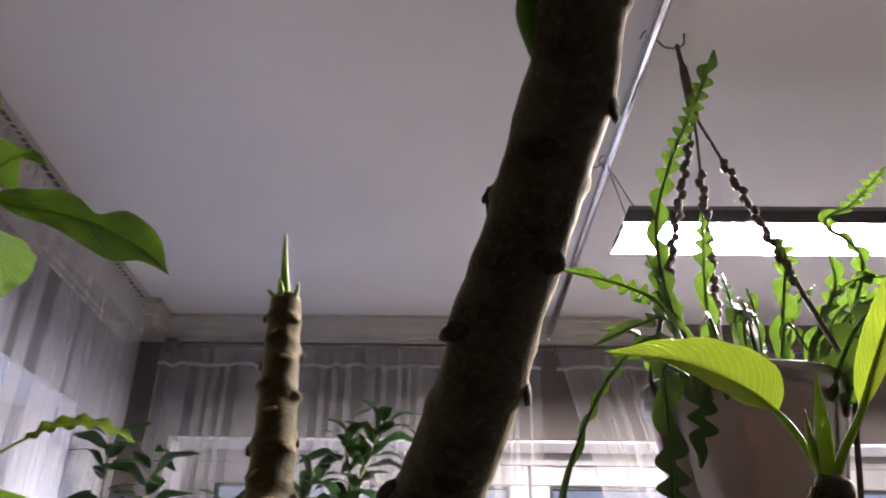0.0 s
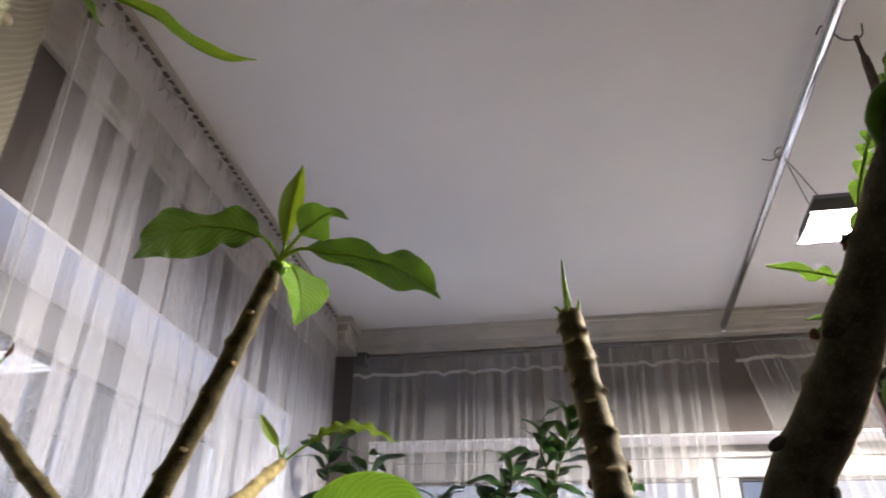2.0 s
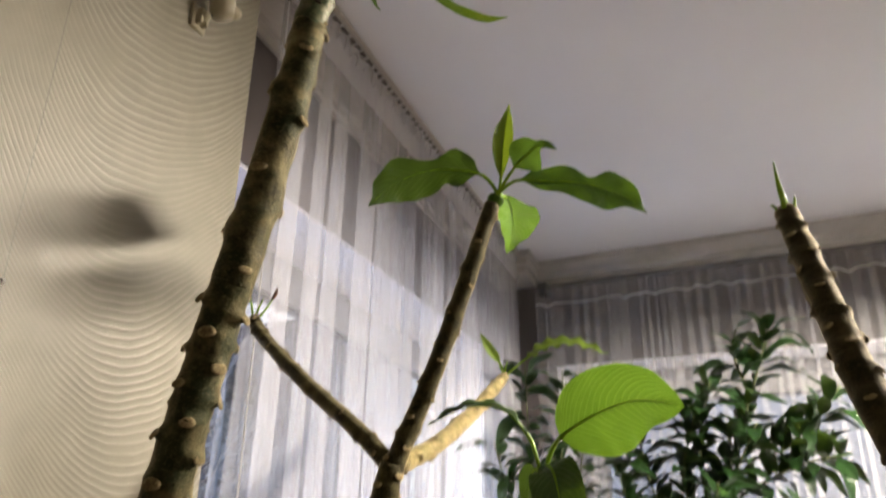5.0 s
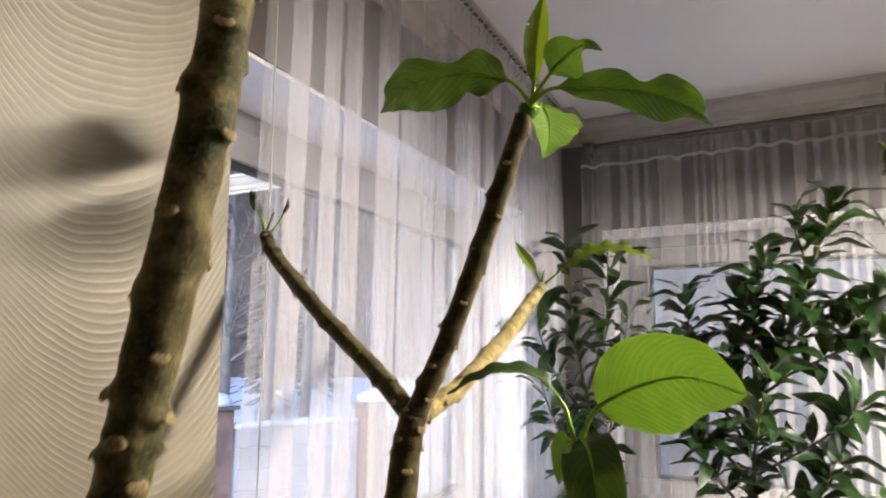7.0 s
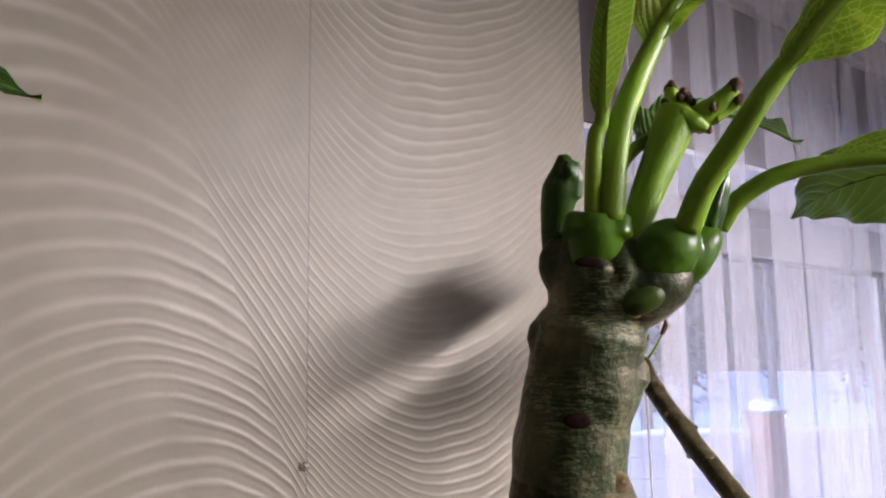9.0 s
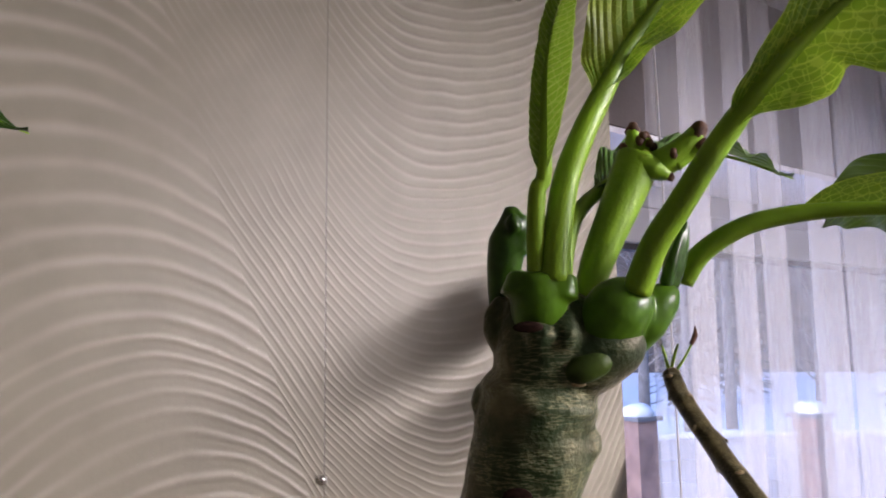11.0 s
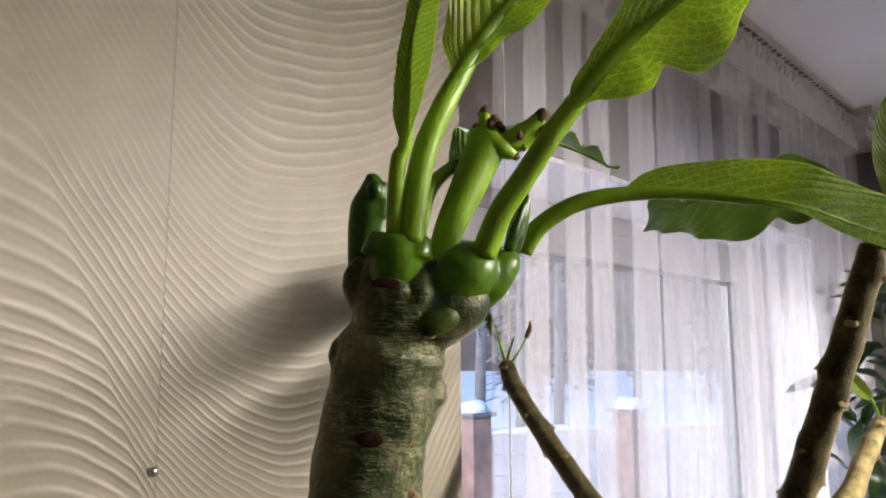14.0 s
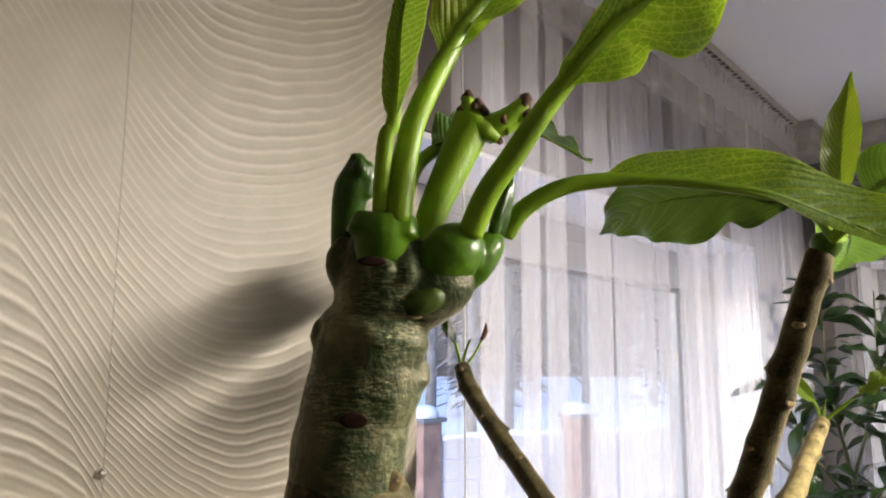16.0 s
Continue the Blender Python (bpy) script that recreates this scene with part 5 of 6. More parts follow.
leaf(p3, [K, (-0.548, 1.155, 1.702), (-0.525, 1.163, 1.722)], [(-0.525, 1.163, 1.722), (-0.488, 1.178, 1.745), (-0.438, 1.20, 1.752), (-0.382, 1.228, 1.731)], (0.1, -0.65, 0.75), 0.019, M_LEAF_LIME, 0.002, "arching lime-green leaf with a crinkled edge", fold=0.2, wave=0.005, waves=6)
part("spike", tube([K, (-0.566, 1.15, 1.70), (-0.562, 1.152, 1.716)], (0.004, 0.0025, 0.0006), 8, 5), M_STALK, p3)

# the low plumeria with one broad leaf
p5 = plumeria((-0.34, 0.70), "low plumeria with broad fresh green leaves", 0.1)
stem(p5, "trunk", [(-0.34, 0.70, BT + 0.16), (-0.343, 0.70, 1.2), (-0.347, 0.701, 1.40), (-0.350, 0.701, 1.462)], (0.018, 0.015, 0.0125, 0.010), M_BARK, 0.03, 0.0012)
leaf(p5, [(-0.350, 0.702, 1.463), (-0.342, 0.703, 1.485), (-0.327, 0.702, 1.507)], [(-0.327, 0.702, 1.507), (-0.28, 0.692, 1.531), (-0.225, 0.671, 1.541), (-0.172, 0.648, 1.526)], (0.10, -0.85, -0.15), 0.054, M_LEAF_FRESH, 0.0026, "broad bright green leaf with fine side veins", fold=0.08, wave=0.002, fat=0.78, sides=(0.92, 1.0))
leaf(p5, [(-0.352, 0.70, 1.463), (-0.358, 0.697, 1.49), (-0.366, 0.695, 1.512)], [(-0.366, 0.695, 1.512), (-0.390, 0.675, 1.541), (-0.428, 0.648, 1.542), (-0.468, 0.626, 1.520)], (0.1, -0.25, 0.9), 0.020, M_LEAF, 0.0024, "arching green leaf", fold=0.25, wave=0.002)
leaf(p5, [(-0.347, 0.70, 1.463), (-0.342, 0.69, 1.474)], [(-0.342, 0.69, 1.474), (-0.325, 0.665, 1.46), (-0.31, 0.645, 1.40), (-0.305, 0.635, 1.33)], (0.2, -0.9, 0.3), 0.030, M_LEAF, 0.0024, "hanging green leaf", fold=0.15, wave=0.003)
leaf(p5, [(-0.352, 0.702, 1.463), (-0.362, 0.71, 1.472)], [(-0.362, 0.71, 1.472), (-0.372, 0.715, 1.46), (-0.38, 0.72, 1.42)], (-0.3, -0.9, 0.2), 0.016, M_LEAF, 0.002, "small hanging green leaf", fold=0.2)

# the plumeria at the lamp's side, a big leaf lit through
p6 = plumeria((0.37, 0.60), "plumeria under the lamp with a large leaf lit from behind", 0.12)
stem(p6, "trunk", [(0.37, 0.60, BT + 0.16), (0.362, 0.60, 1.25), (0.350, 0.597, 1.50), (0.3535, 0.594, 1.580)], (0.019, 0.017, 0.0145, 0.0125), M_BARK_OLIVE, 0.028, 0.0014, first=0.5)
leaf(p6, [(0.352, 0.595, 1.582), (0.346, 0.604, 1.611), (0.340, 0.620, 1.636)], [(0.340, 0.620, 1.636), (0.327, 0.645, 1.663), (0.298, 0.690, 1.697), (0.252, 0.757, 1.727)], (-0.38, -0.5, 0.72), 0.026, M_LEAF_LIME, 0.0026, "large lime-green leaf glowing in the lamp light", fold=0.55, wave=0.001)
leaf(p6, [(0.356, 0.592, 1.584), (0.364, 0.583, 1.605), (0.375, 0.573, 1.628)], [(0.375, 0.573, 1.628), (0.385, 0.555, 1.662), (0.397, 0.53, 1.70), (0.415, 0.51, 1.73)], (-0.5, -0.6, 0.5), 0.013, M_LEAF_LIME, 0.0026, "lime-green leaf", fold=0.3)
for a, b, c, r in (((0.353, 0.593, 1.583), (0.3545, 0.589, 1.62), (0.356, 0.586, 1.655), 0.0060), ((0.350, 0.594, 1.583), (0.347, 0.593, 1.605), (0.346, 0.592, 1.632), 0.0035)):
    part("spear", tube([a, b, c], (r, r * 0.9, r * 0.12), 10, 8), M_LEAF_LIME if r > 0.005 else M_STALK, p6, "rolled young leaf")
part("growing_tip", blob((0.3545, 0.593, 1.578), (0.013, 0.013, 0.012), (0, 0, 1), 0.2), M_BARK_DARK, p6)


# ---- the citrus bush by the back window ----
def leaf_mesh(name, length, width, material, seed, bend=0.25):
    bm = blade([(0, 0, 0), (0, length * 0.5, length * bend * 0.5), (0, length, -length * bend * 0.2)], (0, 0, 1), width, 8, 4, 0.22, length * 0.02, 2, (), 0.9, 0.0, seed)
    me = bpy.data.meshes.new(name)
    bm.to_mesh(me)
    bm.free()
    me.shade_smooth()
    me.materials.append(material)
    return me


CITRUS = [leaf_mesh("citrus_leaf", 0.118, 0.019, M_LEAF_DARK, 1), leaf_mesh("citrus_leaf", 0.140, 0.023, M_LEAF_DARK, 2, 0.35), leaf_mesh("citrus_leaf", 0.090, 0.018, M_LEAF_DARK, 3, 0.1)]
PALE = leaf_mesh("pale_leaf", 0.09, 0.022, M_LEAF, 4)


def bush(name, at, twigs, label, leaves, seed, category="potted bush"):
    """A bush of curved twigs with leaves set alternately along each."""
    rng = random.Random(seed)
    ob = thing(name, at, label, category)
    tw = []
    for a, b, bow in twigs:
        a, b = Vector(a), Vector(b)
        mid = a.lerp(b, 0.5) + Vector(bow)
        part("twig", tube([a, mid, b], (0.0055, 0.004, 0.0018), 8, 6, 0.05), M_TWIG, ob)
        tw.append(smooth_line([a, mid, b], 10))
    spots = []
    for line in tw:
        n = max(4, int(sum((q - p).length for p, q in zip(line, line[1:])) * leaves))
        for i in range(n):
            f = 0.22 + 0.78 * (i + rng.random() * 0.4) / n
            k = min(int(f * (len(line) - 1)), len(line) - 1)
            t = (line[min(k + 1, len(line) - 1)] - line[max(k - 1, 0)]).normalized()
            ang = i * 2.4 + rng.uniform(-0.4, 0.4)
            side = t.orthogonal().normalized()
            out = (Matrix.Rotation(ang, 3, t) @ side + t * rng.uniform(0.1, 0.8) + Vector((0, 0, rng.uniform(-0.35, 0.25)))).normalized()
            mesh = rng.choice(CITRUS) if rng.random() > 0.05 else PALE
            q = out.to_track_quat("Y", "Z") @ Euler((0, rng.uniform(-0.7, 0.7), 0)).to_quaternion()
            size = rng.uniform(0.8, 1.15)
            spots.append((mesh, Matrix.LocRotScale(line[k] + out * 0.006, q, (size, size, size))))
    # the leaves on the room side singly, those behind them as one mass
    spots.sort(key=lambda spot: spot[1].translation.y)
    for mesh, m in spots[:300]:
        lf = new("leaf", mesh)
        lf.parent = ob
        lf.matrix_parent_inverse = ob.matrix_basis.inverted()
        lf.matrix_basis = m
    if spots[300:]:
        bm = bmesh.new()
        for mesh, m in spots[300:]:
            done = len(bm.verts)
            bm.from_mesh(mesh)
            bm.verts.ensure_lookup_table()
            for v in bm.verts[done:]:
                v.co = m @ v.co
        tagged(part("rear_leaves", bm, M_LEAF_DARK, ob), kind="stuff")
    return ob


pot((-0.42, 2.42, 0.50), 0.15, 0.24, "terracotta pot on a wooden plant stand by the window")
pot((-0.86, 2.36, 0.50), 0.13, 0.24, "terracotta pot on a wooden plant stand by the window")
pot((0.06, 2.25, 0.50), 0.11, 0.2, "terracotta pot on a wooden plant stand by the window")
stand = thing("plant_stand", (-0.4, 2.36, 0), "low wooden plant stand by the window", "plant stand")
part("top", boxes(((-1.02, 2.1, 0.46), (0.25, 2.6, 0.498)), bevel=0.005), M_BENCH, stand)
for x in (-0.98, 0.17):
    for y in (2.13, 2.53):
        part("leg", boxes(((x, y, 0), (x + 0.04, y + 0.04, 0.46)), bevel=0.004), M_BENCH, stand)
bush("citrus_bush", (-0.42, 2.42, 0.70), [
    ((-0.42, 2.42, 0.70), (-0.40, 2.40, 1.45), (0.03, 0, 0)),
    ((-0.40, 2.40, 1.35), (-0.10, 2.32, 2.05), (0.02, -0.03, 0.02)), ((-0.18, 2.34, 1.80), (-0.22, 2.30, 2.00), (-0.02, 0, 0.02)), ((-0.25, 2.36, 1.62), (0.06, 2.26, 1.82), (0.02, 0.0, -0.05)),
    ((-0.36, 2.38, 1.45), (-0.30, 2.26, 1.86), (-0.03, 0, 0)), ((-0.40, 2.40, 1.40), (-0.36, 2.28, 1.76), (-0.04, 0, 0)), ((-0.30, 2.37, 1.50), (0.04, 2.24, 1.62), (0.04, 0.0, 0.04)),
    ((-0.40, 2.40, 1.30), (-0.55, 2.30, 1.80), (-0.05, 0, 0)), ((-0.40, 2.40, 1.20), (-0.62, 2.26, 1.62), (-0.05, 0, 0)), ((-0.40, 2.40, 1.20), (-0.08, 2.2, 1.45), (0.06, 0, 0.02)),
    ((-0.40, 2.40, 1.15), (-0.30, 2.16, 1.55), (0, -0.04, 0)), ((-0.41, 2.40, 1.10), (-0.52, 2.16, 1.42), (-0.03, -0.03, 0)), ((-0.36, 2.38, 1.5), (-0.18, 2.24, 1.72), (0, 0, -0.03)), ((-0.40, 2.4, 1.0), (-0.15, 2.2, 1.3), (0.05, 0, 0)),
], "dark glossy citrus bush with many oval leaves by the window", 74, 4)
bush("citrus_bush", (-0.86, 2.36, 0.70), [
    ((-0.86, 2.36, 0.70), (-0.88, 2.34, 1.45), (-0.02, 0, 0)),
    ((-0.88, 2.34, 1.40), (-0.92, 2.28, 1.98), (-0.02, 0, 0)), ((-0.88, 2.34, 1.45), (-0.78, 2.27, 1.94), (0.03, 0, 0)), ((-0.88, 2.34, 1.35), (-1.02, 2.22, 1.70), (-0.03, 0, 0)),
    ((-0.88, 2.34, 1.30), (-0.70, 2.22, 1.72), (0.03, 0, 0)), ((-0.88, 2.34, 1.20), (-0.98, 2.16, 1.50), (-0.03, 0, 0)), ((-0.88, 2.34, 1.15), (-0.74, 2.16, 1.48), (0.03, -0.02, 0)), ((-0.87, 2.34, 1.0), (-0.90, 2.14, 1.36), (0, -0.03, 0)),
], "dark leafy citrus bush beside the curtain", 48, 8)

# pink flowers beyond the bush
fl = thing("pink_cyclamen", (0.06, 2.25, 0.66), "cyclamen with a cluster of bright pink flowers", "flower")
rng = random.Random(5)
for i in range(9):
    c = Vector((0.055 + rng.uniform(-0.06, 0.07), 2.2 + rng.uniform(-0.05, 0.05), 1.40 + rng.uniform(-0.04, 0.07)))
    part("stalk", tube([(0.06, 2.25, 0.83), (0.06 + (c.x - 0.06) * 0.3, 2.24, 1.15), c], (0.0028, 0.0024, 0.002), 6, 6), M_STALK, fl)
    for k in range(5):
        a = 2 * math.pi * k / 5 + i
        d = Vector((math.cos(a), math.sin(a), 0.9)).normalized()
        part("petal", blade([c, c + d * 0.018, c + d * 0.034 + Vector((0, 0, 0.004))], Vector((math.cos(a + 1.57), math.sin(a + 1.57), 0.3)), 0.011, 8, 4, 0.1, 0.003, 2, (), 0.75, 0, k), M_PINK, fl, "bright pink petal")
for i in range(8):
    a = i * 0.8
    b = Vector((0.06, 2.25, 0.85))
    tip = b + Vector((0.11 * math.cos(a), 0.09 * math.sin(a), 0.30 + 0.04 * (i % 3)))
    leaf(fl, [b, b.lerp(tip, 0.5) + Vector((0, 0, 0.05)), tip], [tip, tip + Vector((0.03 * math.cos(a), 0.03 * math.sin(a), 0.005)), tip + Vector((0.065 * math.cos(a), 0.065 * math.sin(a), -0.012))], (0, 0, 1), 0.03, M_LEAF, 0.002)


# ---- the hanging pot in macrame ----
PX, PY, RIM = 0.535, 1.175, 1.805
hang = thing("hanging_pot", (PX, PY, RIM - 0.26), "glossy dark grey tapered pot hanging in a macrame holder", "hanging pot")
prof = [(0.001, -0.26), (0.092, -0.26), (0.098, -0.252), (0.138, -0.03), (0.146, -0.028), (0.150, 0.0), (0.146, 0.006), (0.138, 0.0), (0.132, -0.03), (0.128, -0.05)]
bm = lathe(prof, 96, (PX, PY, RIM))
part("pot", bm, M_POT, hang)
part("soil", lathe([(0.129, -0.035), (0.06, -0.03), (0.001, -0.028)], 32, (PX, PY, RIM)), M_SOIL, hang)
mac = thing("macrame_hanger", (PX, PY, 2.38), "dark brown knotted macrame plant hanger on a wire hook", "plant hanger")
hk = thing("wire_hook", (RX, 1.19, RZ), "dark bent wire hook on the chrome tube", "hook", "wire hooks")
part("loop", tube([(RX - 0.014, 1.185, RZ - 0.004), (RX, 1.186, RZ + 0.0165), (RX + 0.017, 1.186, RZ), (RX + 0.02, 1.184, RZ - 0.012), (RX + 0.03, 1.183, RZ - 0.027), (RX + 0.05, 1.182, RZ - 0.031), (RX + 0.066, 1.181, RZ - 0.022), (RX + 0.070, 1.180, RZ + 0.004)], (0.0019, 0.0019), 8, 5), M_STEEL, hk)
part("top_loop", tube([(0.527, 1.181, 2.487), (0.529, 1.18, 2.455), (0.531, 1.179, 2.43)], (0.0045, 0.0055), 8, 4, 0.2), M_CORD, mac, "thin end of the cord")
part("wrapping", tube([(0.531, 1.179, 2.432), (0.534, 1.178, 2.37), (0.535, 1.176, 2.315)], (0.0075, 0.0095, 0.0088), 12, 8, 0.12), M_CORD, mac)


def knotted(a, b, plain):
    """A macrame cord: a plain length, then a chain of knots, then plain to the pot."""
    a, b = Vector(a), Vector(b)
    part("cord", tube([a, a.lerp(b, plain)], (0.0028, 0.0028), 8, 4), M_CORD, mac)
    n = int((b - a).length * (0.72 - plain) / 0.014)
    for i in range(n):
        p = a.lerp(b, plain + (0.72 - plain) * (i + 0.5) / n)
        ax = (b - a).normalized()
        off = ax.orthogonal().normalized() * (0.0035 if i % 2 else -0.0035)
        part("knot", blob(p + Matrix.Rotation(i * 0.9, 3, ax) @ off, (0.0085, 0.007, 0.009), ax, 0.35, i, 8), M_CORD, mac)
    part("cord", tube([a.lerp(b, 0.70), a.lerp(b, 0.9), b, b + Vector((0, 0, -0.06)) + (Vector((PX, PY, b.z)) - b) * 0.12], (0.004, 0.004), 8, 4), M_CORD, mac)


for ang, plain in ((198, 0.12), (318, 0.22), (78, 0.2)):
    a = radians(ang)
    knotted((PX, PY, 2.32), (PX + 0.153 * math.cos(a), PY + 0.153 * math.sin(a), RIM + 0.004), plain)
part("gather", blob((PX, PY, RIM - 0.29), (0.014, 0.014, 0.02), (0, 0, 1), 0.3), M_CORD, mac)
for ang in (198, 318, 78):
    a = radians(ang)
    part("cord", tube([(PX + 0.150 * math.cos(a), PY + 0.150 * math.sin(a), RIM - 0.04), (PX + 0.105 * math.cos(a), PY + 0.105 * math.sin(a), RIM - 0.25), (PX, PY, RIM - 0.285)], (0.004, 0.004), 8, 6), M_CORD, mac)


def fishbone(parent, pts, width, face, lobe=0.03, seed=0, material=None):
    """A flat cactus stem, deeply lobed by turns on either side, with a thick midrib."""
    line = smooth_line(pts, 16)
    total = sum((b - a).length for a, b in zip(line, line[1:]))
    n = max(12, int(total / 0.0028))
    face = Vector(face)
    bm = bmesh.new()
    uvl = bm.loops.layers.uv.new("UVMap")
    rows = []
    for i in range(n + 1):
        f = i / n
        k = f * (len(line) - 1)
        j = min(int(k), len(line) - 2)
        p = line[j].lerp(line[j + 1], k - j)
        t = (line[j + 1] - line[j]).normalized()
        side = t.cross(face).normalized()
        nor = side.cross(t).normalized()
        taper = min(1.0, (1 - f) * total / 0.05 + 0.12) * min(1.0, 0.35 + f * total / 0.05)
        row = []
        for q, ph in ((-1, 0.0), (-0.45, 0.0), (0, 0), (0.45, 0.5), (1, 0.5)):
            c = (f * total / lobe * (1 + 0.12 * math.sin(f * 9 + seed)) + ph + seed * 0.13) % 1.0
            shape = 0.12 + 0.88 * max(0.0, math.sin(math.pi * min(1, c ** 1.5 * 1.04))) ** 0.8 if abs(q) == 1 else 1.0
            w = width * taper * (shape if abs(q) == 1 else 0.5) * (1 if abs(q) == 1 else abs(q))
            if abs(q) == 0.45:
                w = min(w, width * taper * 0.22)
            row.append((bm.verts.new(p + side * w * (1 if q > 0 else -1 if q < 0 else 0) + nor * (0.12 * w + 0.004 * noise.noise(p * 30 + Vector((q, seed, 0))))), ((q + 1) / 2, f)))
        rows.append(row)
    for a, b in zip(rows, rows[1:]):
        for j in range(4):
            quad = (a[j], a[j + 1], b[j + 1], b[j])
            fc = bm.faces.new([v for v, _ in quad])
            for lp, (_, c) in zip(fc.loops, quad):
                lp[uvl].uv = c
    ob = part("stem", bm, material or M_CACTUS, parent)
    part("midrib", tube(pts, (0.0028, 0.0024, 0.0010), 8, 10), M_CACTUS, ob)


cact = thing("fishbone_cactus", (PX, PY, RIM - 0.03), "fishbone cactus with long zigzag green stems, hanging pot", "cactus")
for i, (pts, w, face) in enumerate((
    ([(0.47, 1.14, 1.82), (0.425, 1.11, 1.93), (0.418, 1.10, 2.05), (0.455, 1.10, 2.17), (0.512, 1.10, 2.29), (0.560, 1.10, 2.405)], 0.023, (0.1, -1, 0.2)),
    ([(0.47, 1.13, 1.83), (0.42, 1.11, 1.905), (0.36, 1.10, 1.945), (0.262, 1.10, 1.972)], 0.019, (0.1, -0.8, -0.55)),
    ([(0.46, 1.10, 1.83), (0.41, 1.07, 1.88), (0.37, 1.05, 1.87), (0.295, 1.05, 1.835)], 0.018, (0.1, -0.8, 0.5)),
    ([(0.45, 1.08, 1.84), (0.38, 1.03, 1.84), (0.310, 1.02, 1.785), (0.262, 1.02, 1.70), (0.235, 1.02, 1.615), (0.228, 1.02, 1.54)], 0.011, (0.5, -0.8, 0.2)),
    ([(0.48, 1.15, 1.82), (0.435, 1.14, 1.92), (0.405, 1.13, 2.02)], 0.024, (0.3, -1, 0)),
    ([(0.50, 1.15, 1.82), (0.488, 1.13, 1.93), (0.50, 1.12, 2.085)], 0.020, (-0.2, -1, 0)),
    ([(0.54, 1.15, 1.82), (0.530, 1.14, 1.92), (0.522, 1.14, 1.99)], 0.018, (0.5, -0.9, 0)),
    ([(0.57, 1.13, 1.82), (0.593, 1.12, 1.90), (0.612, 1.11, 2.00), (0.60, 1.10, 2.03)], 0.026, (0.1, -1, 0.1)),
    ([(0.59, 1.14, 1.82), (0.64, 1.12, 1.88), (0.672, 1.10, 1.95), (0.674, 1.10, 2.00)], 0.019, (-0.4, -0.9, 0.2)),
    ([(0.60, 1.13, 1.82), (0.67, 1.10, 1.89), (0.735, 1.09, 1.935), (0.80, 1.08, 1.99)], 0.018, (-0.2, -0.8, -0.6)),
    ([(0.55, 1.12, 1.82), (0.545, 1.10, 1.90), (0.535, 1.09, 1.94)], 0.018, (0.4, -1, 0)),
    ([(0.62, 1.12, 1.82), (0.72, 1.10, 1.98), (0.68, 1.10, 2.055), (0.73, 1.1, 2.09), (0.80, 1.1, 2.16)], 0.021, (-0.1, -0.8, 0.6)),
    ([(0.45, 1.06, 1.85), (0.385, 1.025, 1.80), (0.375, 1.015, 1.72), (0.368, 1.01, 1.63), (0.360, 1.01, 1.54)], 0.025, (0.2, -1, 0)),
    ([(0.47, 1.05, 1.86), (0.420, 1.02, 1.80), (0.416, 1.01, 1.73), (0.405, 1.01, 1.665)], 0.021, (0, -1, 0.1)),
    ([(0.63, 1.08, 1.85), (0.70, 1.03, 1.84), (0.725, 1.02, 1.77), (0.75, 1.02, 1.70)], 0.026, (0, -1, 0.2)),
    ([(0.53, 1.07, 1.85), (0.50, 1.03, 1.875), (0.475, 1.02, 1.855)], 0.03, (0.2, -0.6, 0.7)),
    ([(0.60, 1.06, 1.85), (0.66, 1.02, 1.872), (0.71, 1.01, 1.85)], 0.03, (0.0, -0.6, 0.75)),
    ([(0.58, 1.15, 1.82), (0.70, 1.13, 1.87), (0.80, 1.1, 1.90)], 0.02, (0, -0.6, 0.7)),
    ([(0.60, 1.16, 1.82), (0.70, 1.15, 1.93), (0.79, 1.13, 1.95)], 0.018, (0, -0.8, -0.4)),
    ([(0.52, 1.20, 1.82), (0.46, 1.22, 1.95), (0.40, 1.23, 1.98)], 0.02, (0, -0.9, 0.4)),
)):
    pts = [(pts[0][0], pts[0][1], 1.765), *pts[1:]]
    fishbone(cact, pts, w * (0.95 if 12 <= i <= 16 else 0.78), face, 0.044, i)

# shorter stems that fill the pot and arch over its rim
rng = random.Random(21)
for i in range(10):
    a = radians(150 + 260 * i / 9 + rng.uniform(-8, 8))
    rr, up = rng.uniform(0.13, 0.27), rng.uniform(0.02, 0.20)
    b = Vector((PX + 0.07 * math.cos(a), PY + 0.07 * math.sin(a), 1.765))
    e = Vector((PX + rr * math.cos(a), PY + 0.75 * rr * math.sin(a), RIM + up))
    m = b.lerp(e, 0.5) + Vector((0, 0, rng.uniform(0.04, 0.09)))
    fishbone(cact, [b, m, e], rng.uniform(0.010, 0.015), (rng.uniform(-0.5, 0.5), -0.8, rng.uniform(-0.5, 0.6)), 0.040, i + 40)


# ---- outside ----
tagged(part("ground", boxes(((-120, -60, -1.0), (60, 140, -0.8))), M_SNOW, smooth=False), "snow-covered ground", kind="structure")


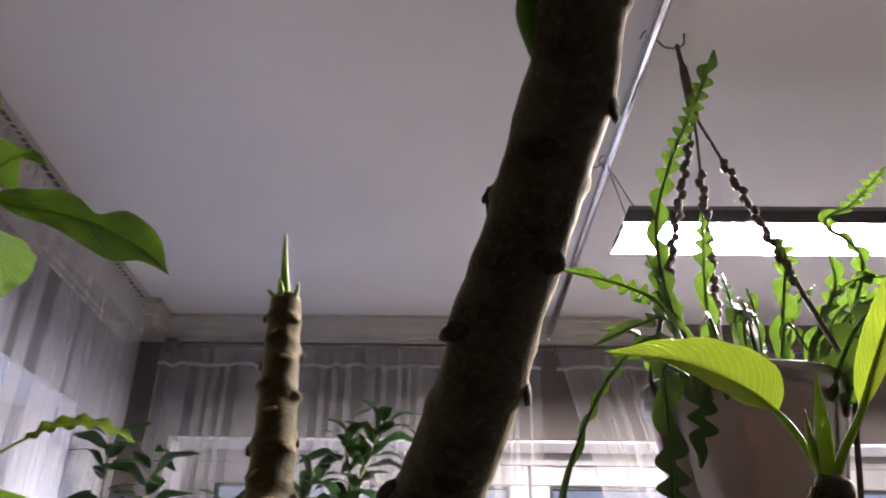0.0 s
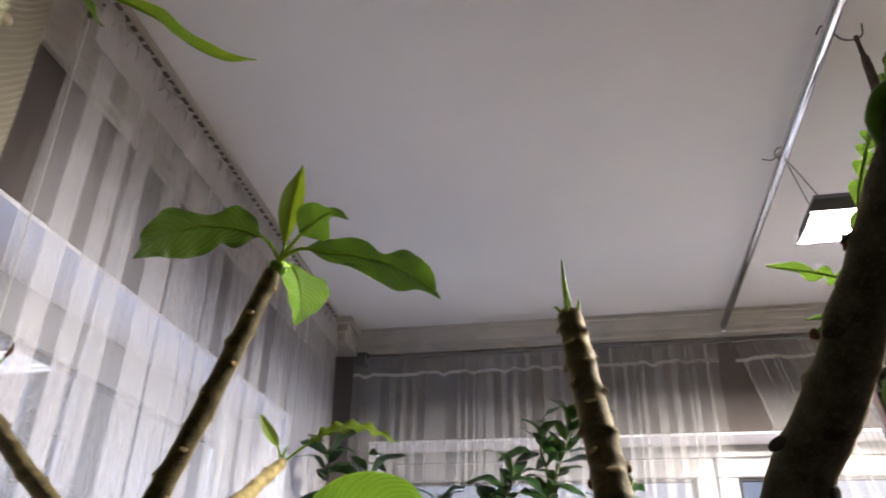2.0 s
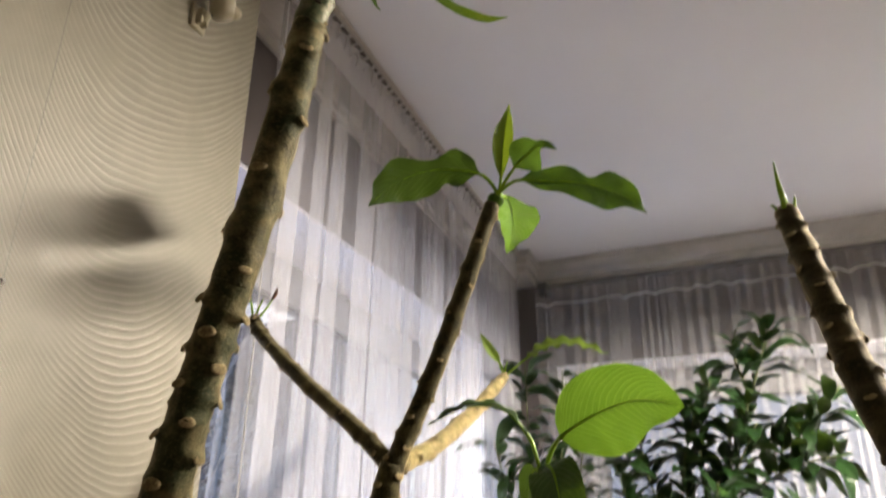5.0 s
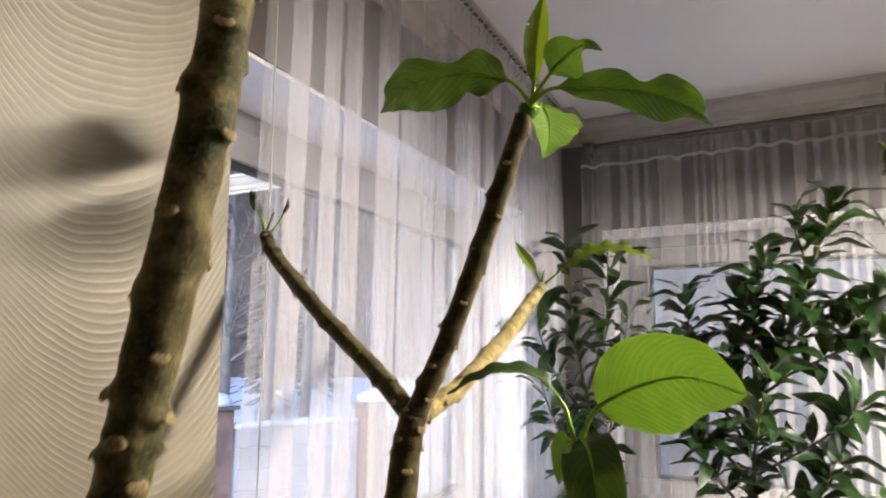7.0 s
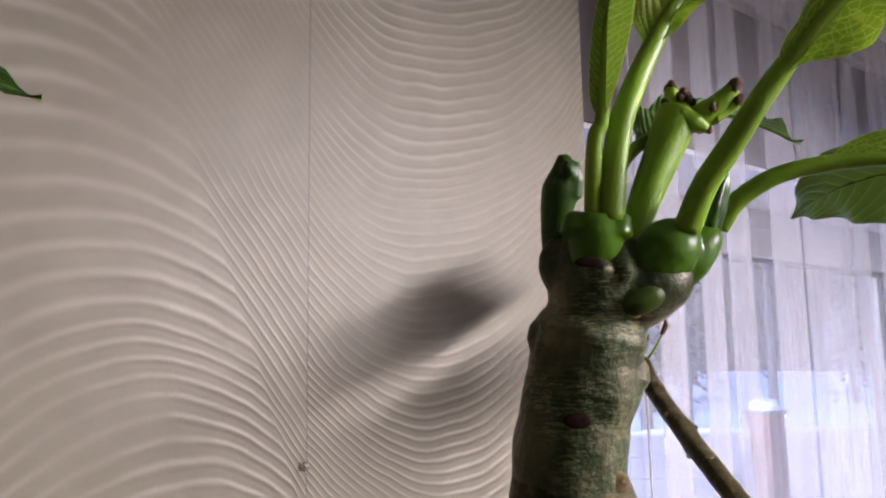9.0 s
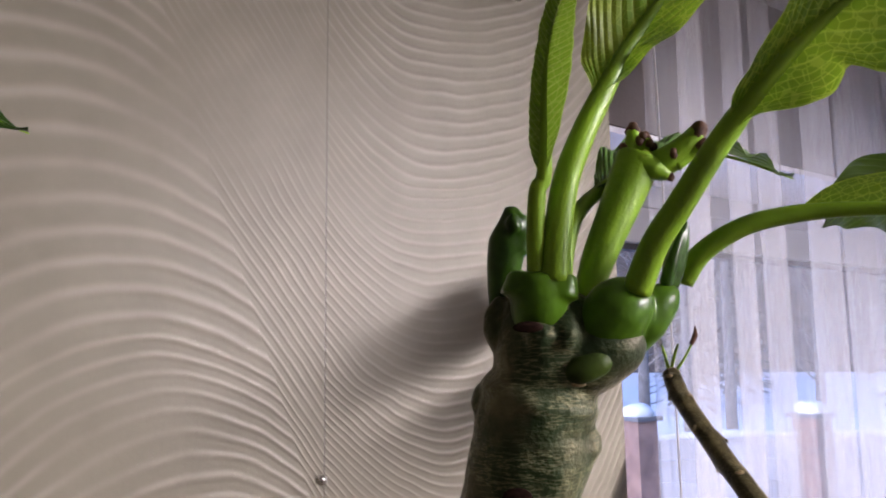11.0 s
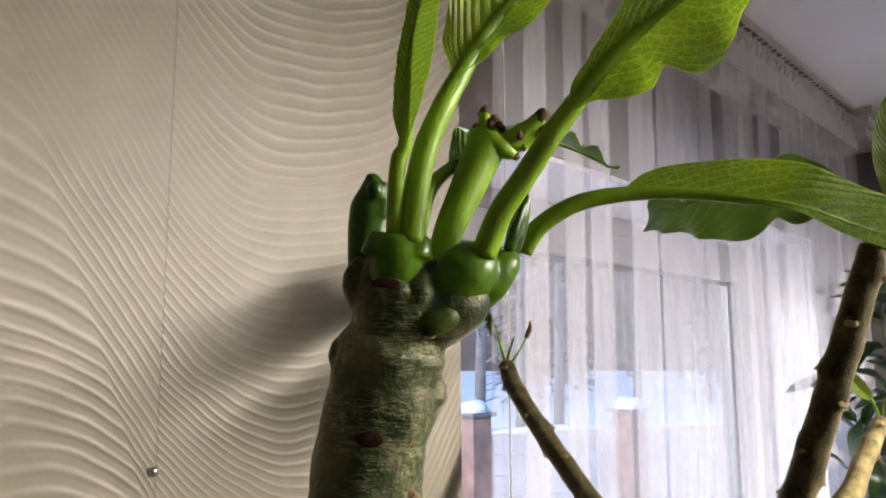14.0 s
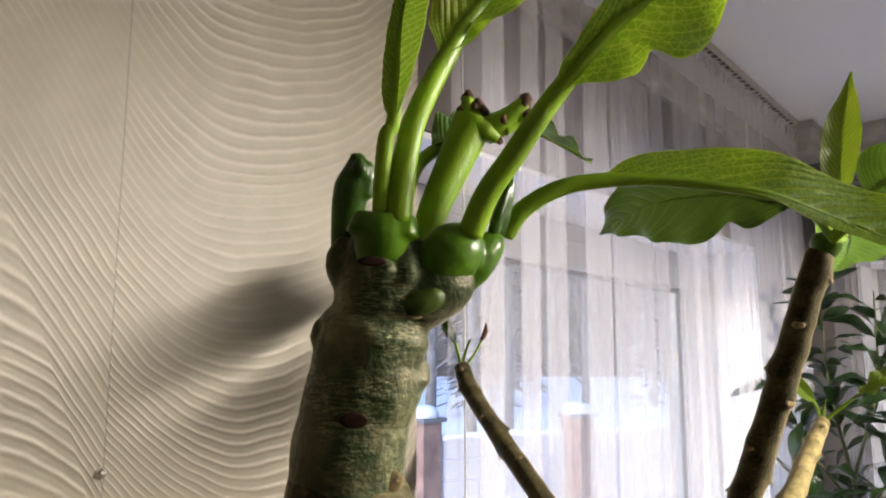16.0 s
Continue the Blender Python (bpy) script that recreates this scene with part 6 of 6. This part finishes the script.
def spruce(at, high, seed):
    ob = thing("spruce_tree", at, "dark spruce tree dusted with snow", "tree", "trees outside")
    rng = random.Random(seed)
    a = Vector(at)
    part("trunk", tube([a, a + Vector((0, 0, high))], (high * 0.018, high * 0.003), 8, 4), M_TRUNK, ob)
    bm = bmesh.new()
    for i in range(900):
        f = rng.random() ** 0.75
        r = high * 0.2 * (1 - f) * rng.uniform(0.35, 1.08) + 0.03
        g = rng.uniform(0, 2 * math.pi)
        c = a + Vector((r * math.cos(g), r * math.sin(g), high * (0.08 + 0.92 * f) - r * 0.35))
        d = Vector((math.cos(g), math.sin(g), -0.35)).normalized() * high * 0.035
        s = Vector((-math.sin(g), math.cos(g), rng.uniform(-0.3, 0.3))) * high * 0.014
        v = [bm.verts.new(c + q) for q in (-d - s * 0.6, -d + s * 0.6, d * 0.3 + s, d, d * 0.3 - s)]
        bm.faces.new(v)
    part("crown", bm, M_SPRUCE, ob, "", False)


def bare_tree(at, high, seed):
    ob = thing("bare_tree", at, "leafless winter tree with fine twigs", "tree", "trees outside")
    rng = random.Random(seed)
    a = Vector(at)
    part("trunk", tube([a, a + Vector((0.1, 0, high * 0.5)), a + Vector((0, 0.1, high))], (high * 0.02, high * 0.014, high * 0.003), 8, 5), M_TRUNK, ob)
    bm = bmesh.new()
    for i in range(26):
        f = rng.uniform(0.3, 0.95)
        p = a + Vector((0.1 * f, 0.1 * f, high * f))
        g = rng.uniform(0, 6.28)
        e = p + Vector((math.cos(g), math.sin(g), rng.uniform(0.5, 1.3))) * high * 0.22 * (1.2 - f)
        for k in range(9):
            s = p.lerp(e, k / 9)
            w = s + Vector((rng.uniform(-1, 1), rng.uniform(-1, 1), rng.uniform(0, 1))) * high * 0.06
            for u, v, r in ((p if k == 0 else s, e if k == 0 else w, high * (0.004 if k == 0 else 0.0018)),):
                o = (v - u).orthogonal().normalized() * r
                o2 = o.cross((v - u).normalized())
                ring = [bm.verts.new(u + q) for q in (o, o2, -o, -o2)]
                top = bm.verts.new(v)
                for m in range(4):
                    bm.faces.new((ring[m], ring[(m + 1) % 4], top))
    part("limbs", bm, M_TRUNK, ob, "", False)


for x, y, h, s in ((-22, 24, 10, 1), (-26, 31, 12, 2), (-19, 34, 9, 3), (-30, 20, 11, 4), (-12, 38, 10, 5), (3, 40, 11, 6), (9, 36, 9, 7), (-4, 44, 12, 8), (-36, 44, 13, 9)):
    spruce((x, y, -0.8), h, s)
for x, y, h, s in ((-12, 11.5, 7, 1), (-14, 15, 8, 2), (-10, 14.5, 6, 3), (-16, 19, 9, 4), (-2, 18, 7, 5), (3.5, 17, 7.5, 6)):
    bare_tree((x, y, -0.8), h, s)


def pillar(x, y):
    ob = thing("fence_pillar", (x, y, -0.8), "brick fence pillar with a snow cap", "pillar", "fence pillars")
    part("shaft", boxes(((x - 0.19, y - 0.19, -0.8), (x + 0.19, y + 0.19, 0.78)), bevel=0.01), M_BRICK, ob, "", False)
    part("cap", boxes(((x - 0.25, y - 0.25, 0.78), (x + 0.25, y + 0.25, 0.84)), bevel=0.01), M_FENCE, ob, "", False)
    part("snow", blob((x, y, 0.88), (0.24, 0.24, 0.14), (0, 0, 1), 0.15, x), M_SNOW, ob)


DIRF = Vector((0.45, 0.9, 0)).normalized()
for i in range(-2, 6):
    p = Vector((-8.4, 7.9, 0)) + DIRF * i * 2.6
    pillar(p.x, p.y)
    q = p + DIRF * 2.6
    fence = thing("fence_panel", (p.x, p.y, -0.8), "pale grey boarded fence panel topped with snow", "fence", "fence panels")
    turn = Matrix.Translation(p) @ Matrix.Rotation(math.atan2(DIRF.y, DIRF.x), 4, "Z")
    for k in range(4):
        part("board", boxes(((0.26, -0.02, -0.72 + k * 0.31), (2.34, 0.02, -0.42 + k * 0.31)), bevel=0.006, m=turn), M_BOARD, fence, "", False)
    part("snow", tube([turn @ Vector((0.26, 0, 0.53)), turn @ Vector((1.3, 0, 0.55)), turn @ Vector((2.34, 0, 0.53))], (0.05, 0.07, 0.05), 10, 8, 0.3), M_SNOW, fence)


# a grey house added close behind the back window to cut off the sky
house = thing("neighbour_house", (2, 7, -0.8), "plain grey house with a snowy roof, added to block the sky", "house")
part("wall", boxes(((-3.6, 6.6, -0.8), (9, 14, 6.2)), bevel=0.02), M_FENCE, house, "grey plaster wall", False)
part("roof", boxes(((-3.9, 6.2, 6.2), (9.4, 14.4, 6.55)), bevel=0.05), M_SNOW, house, "snow-covered flat roof", False)
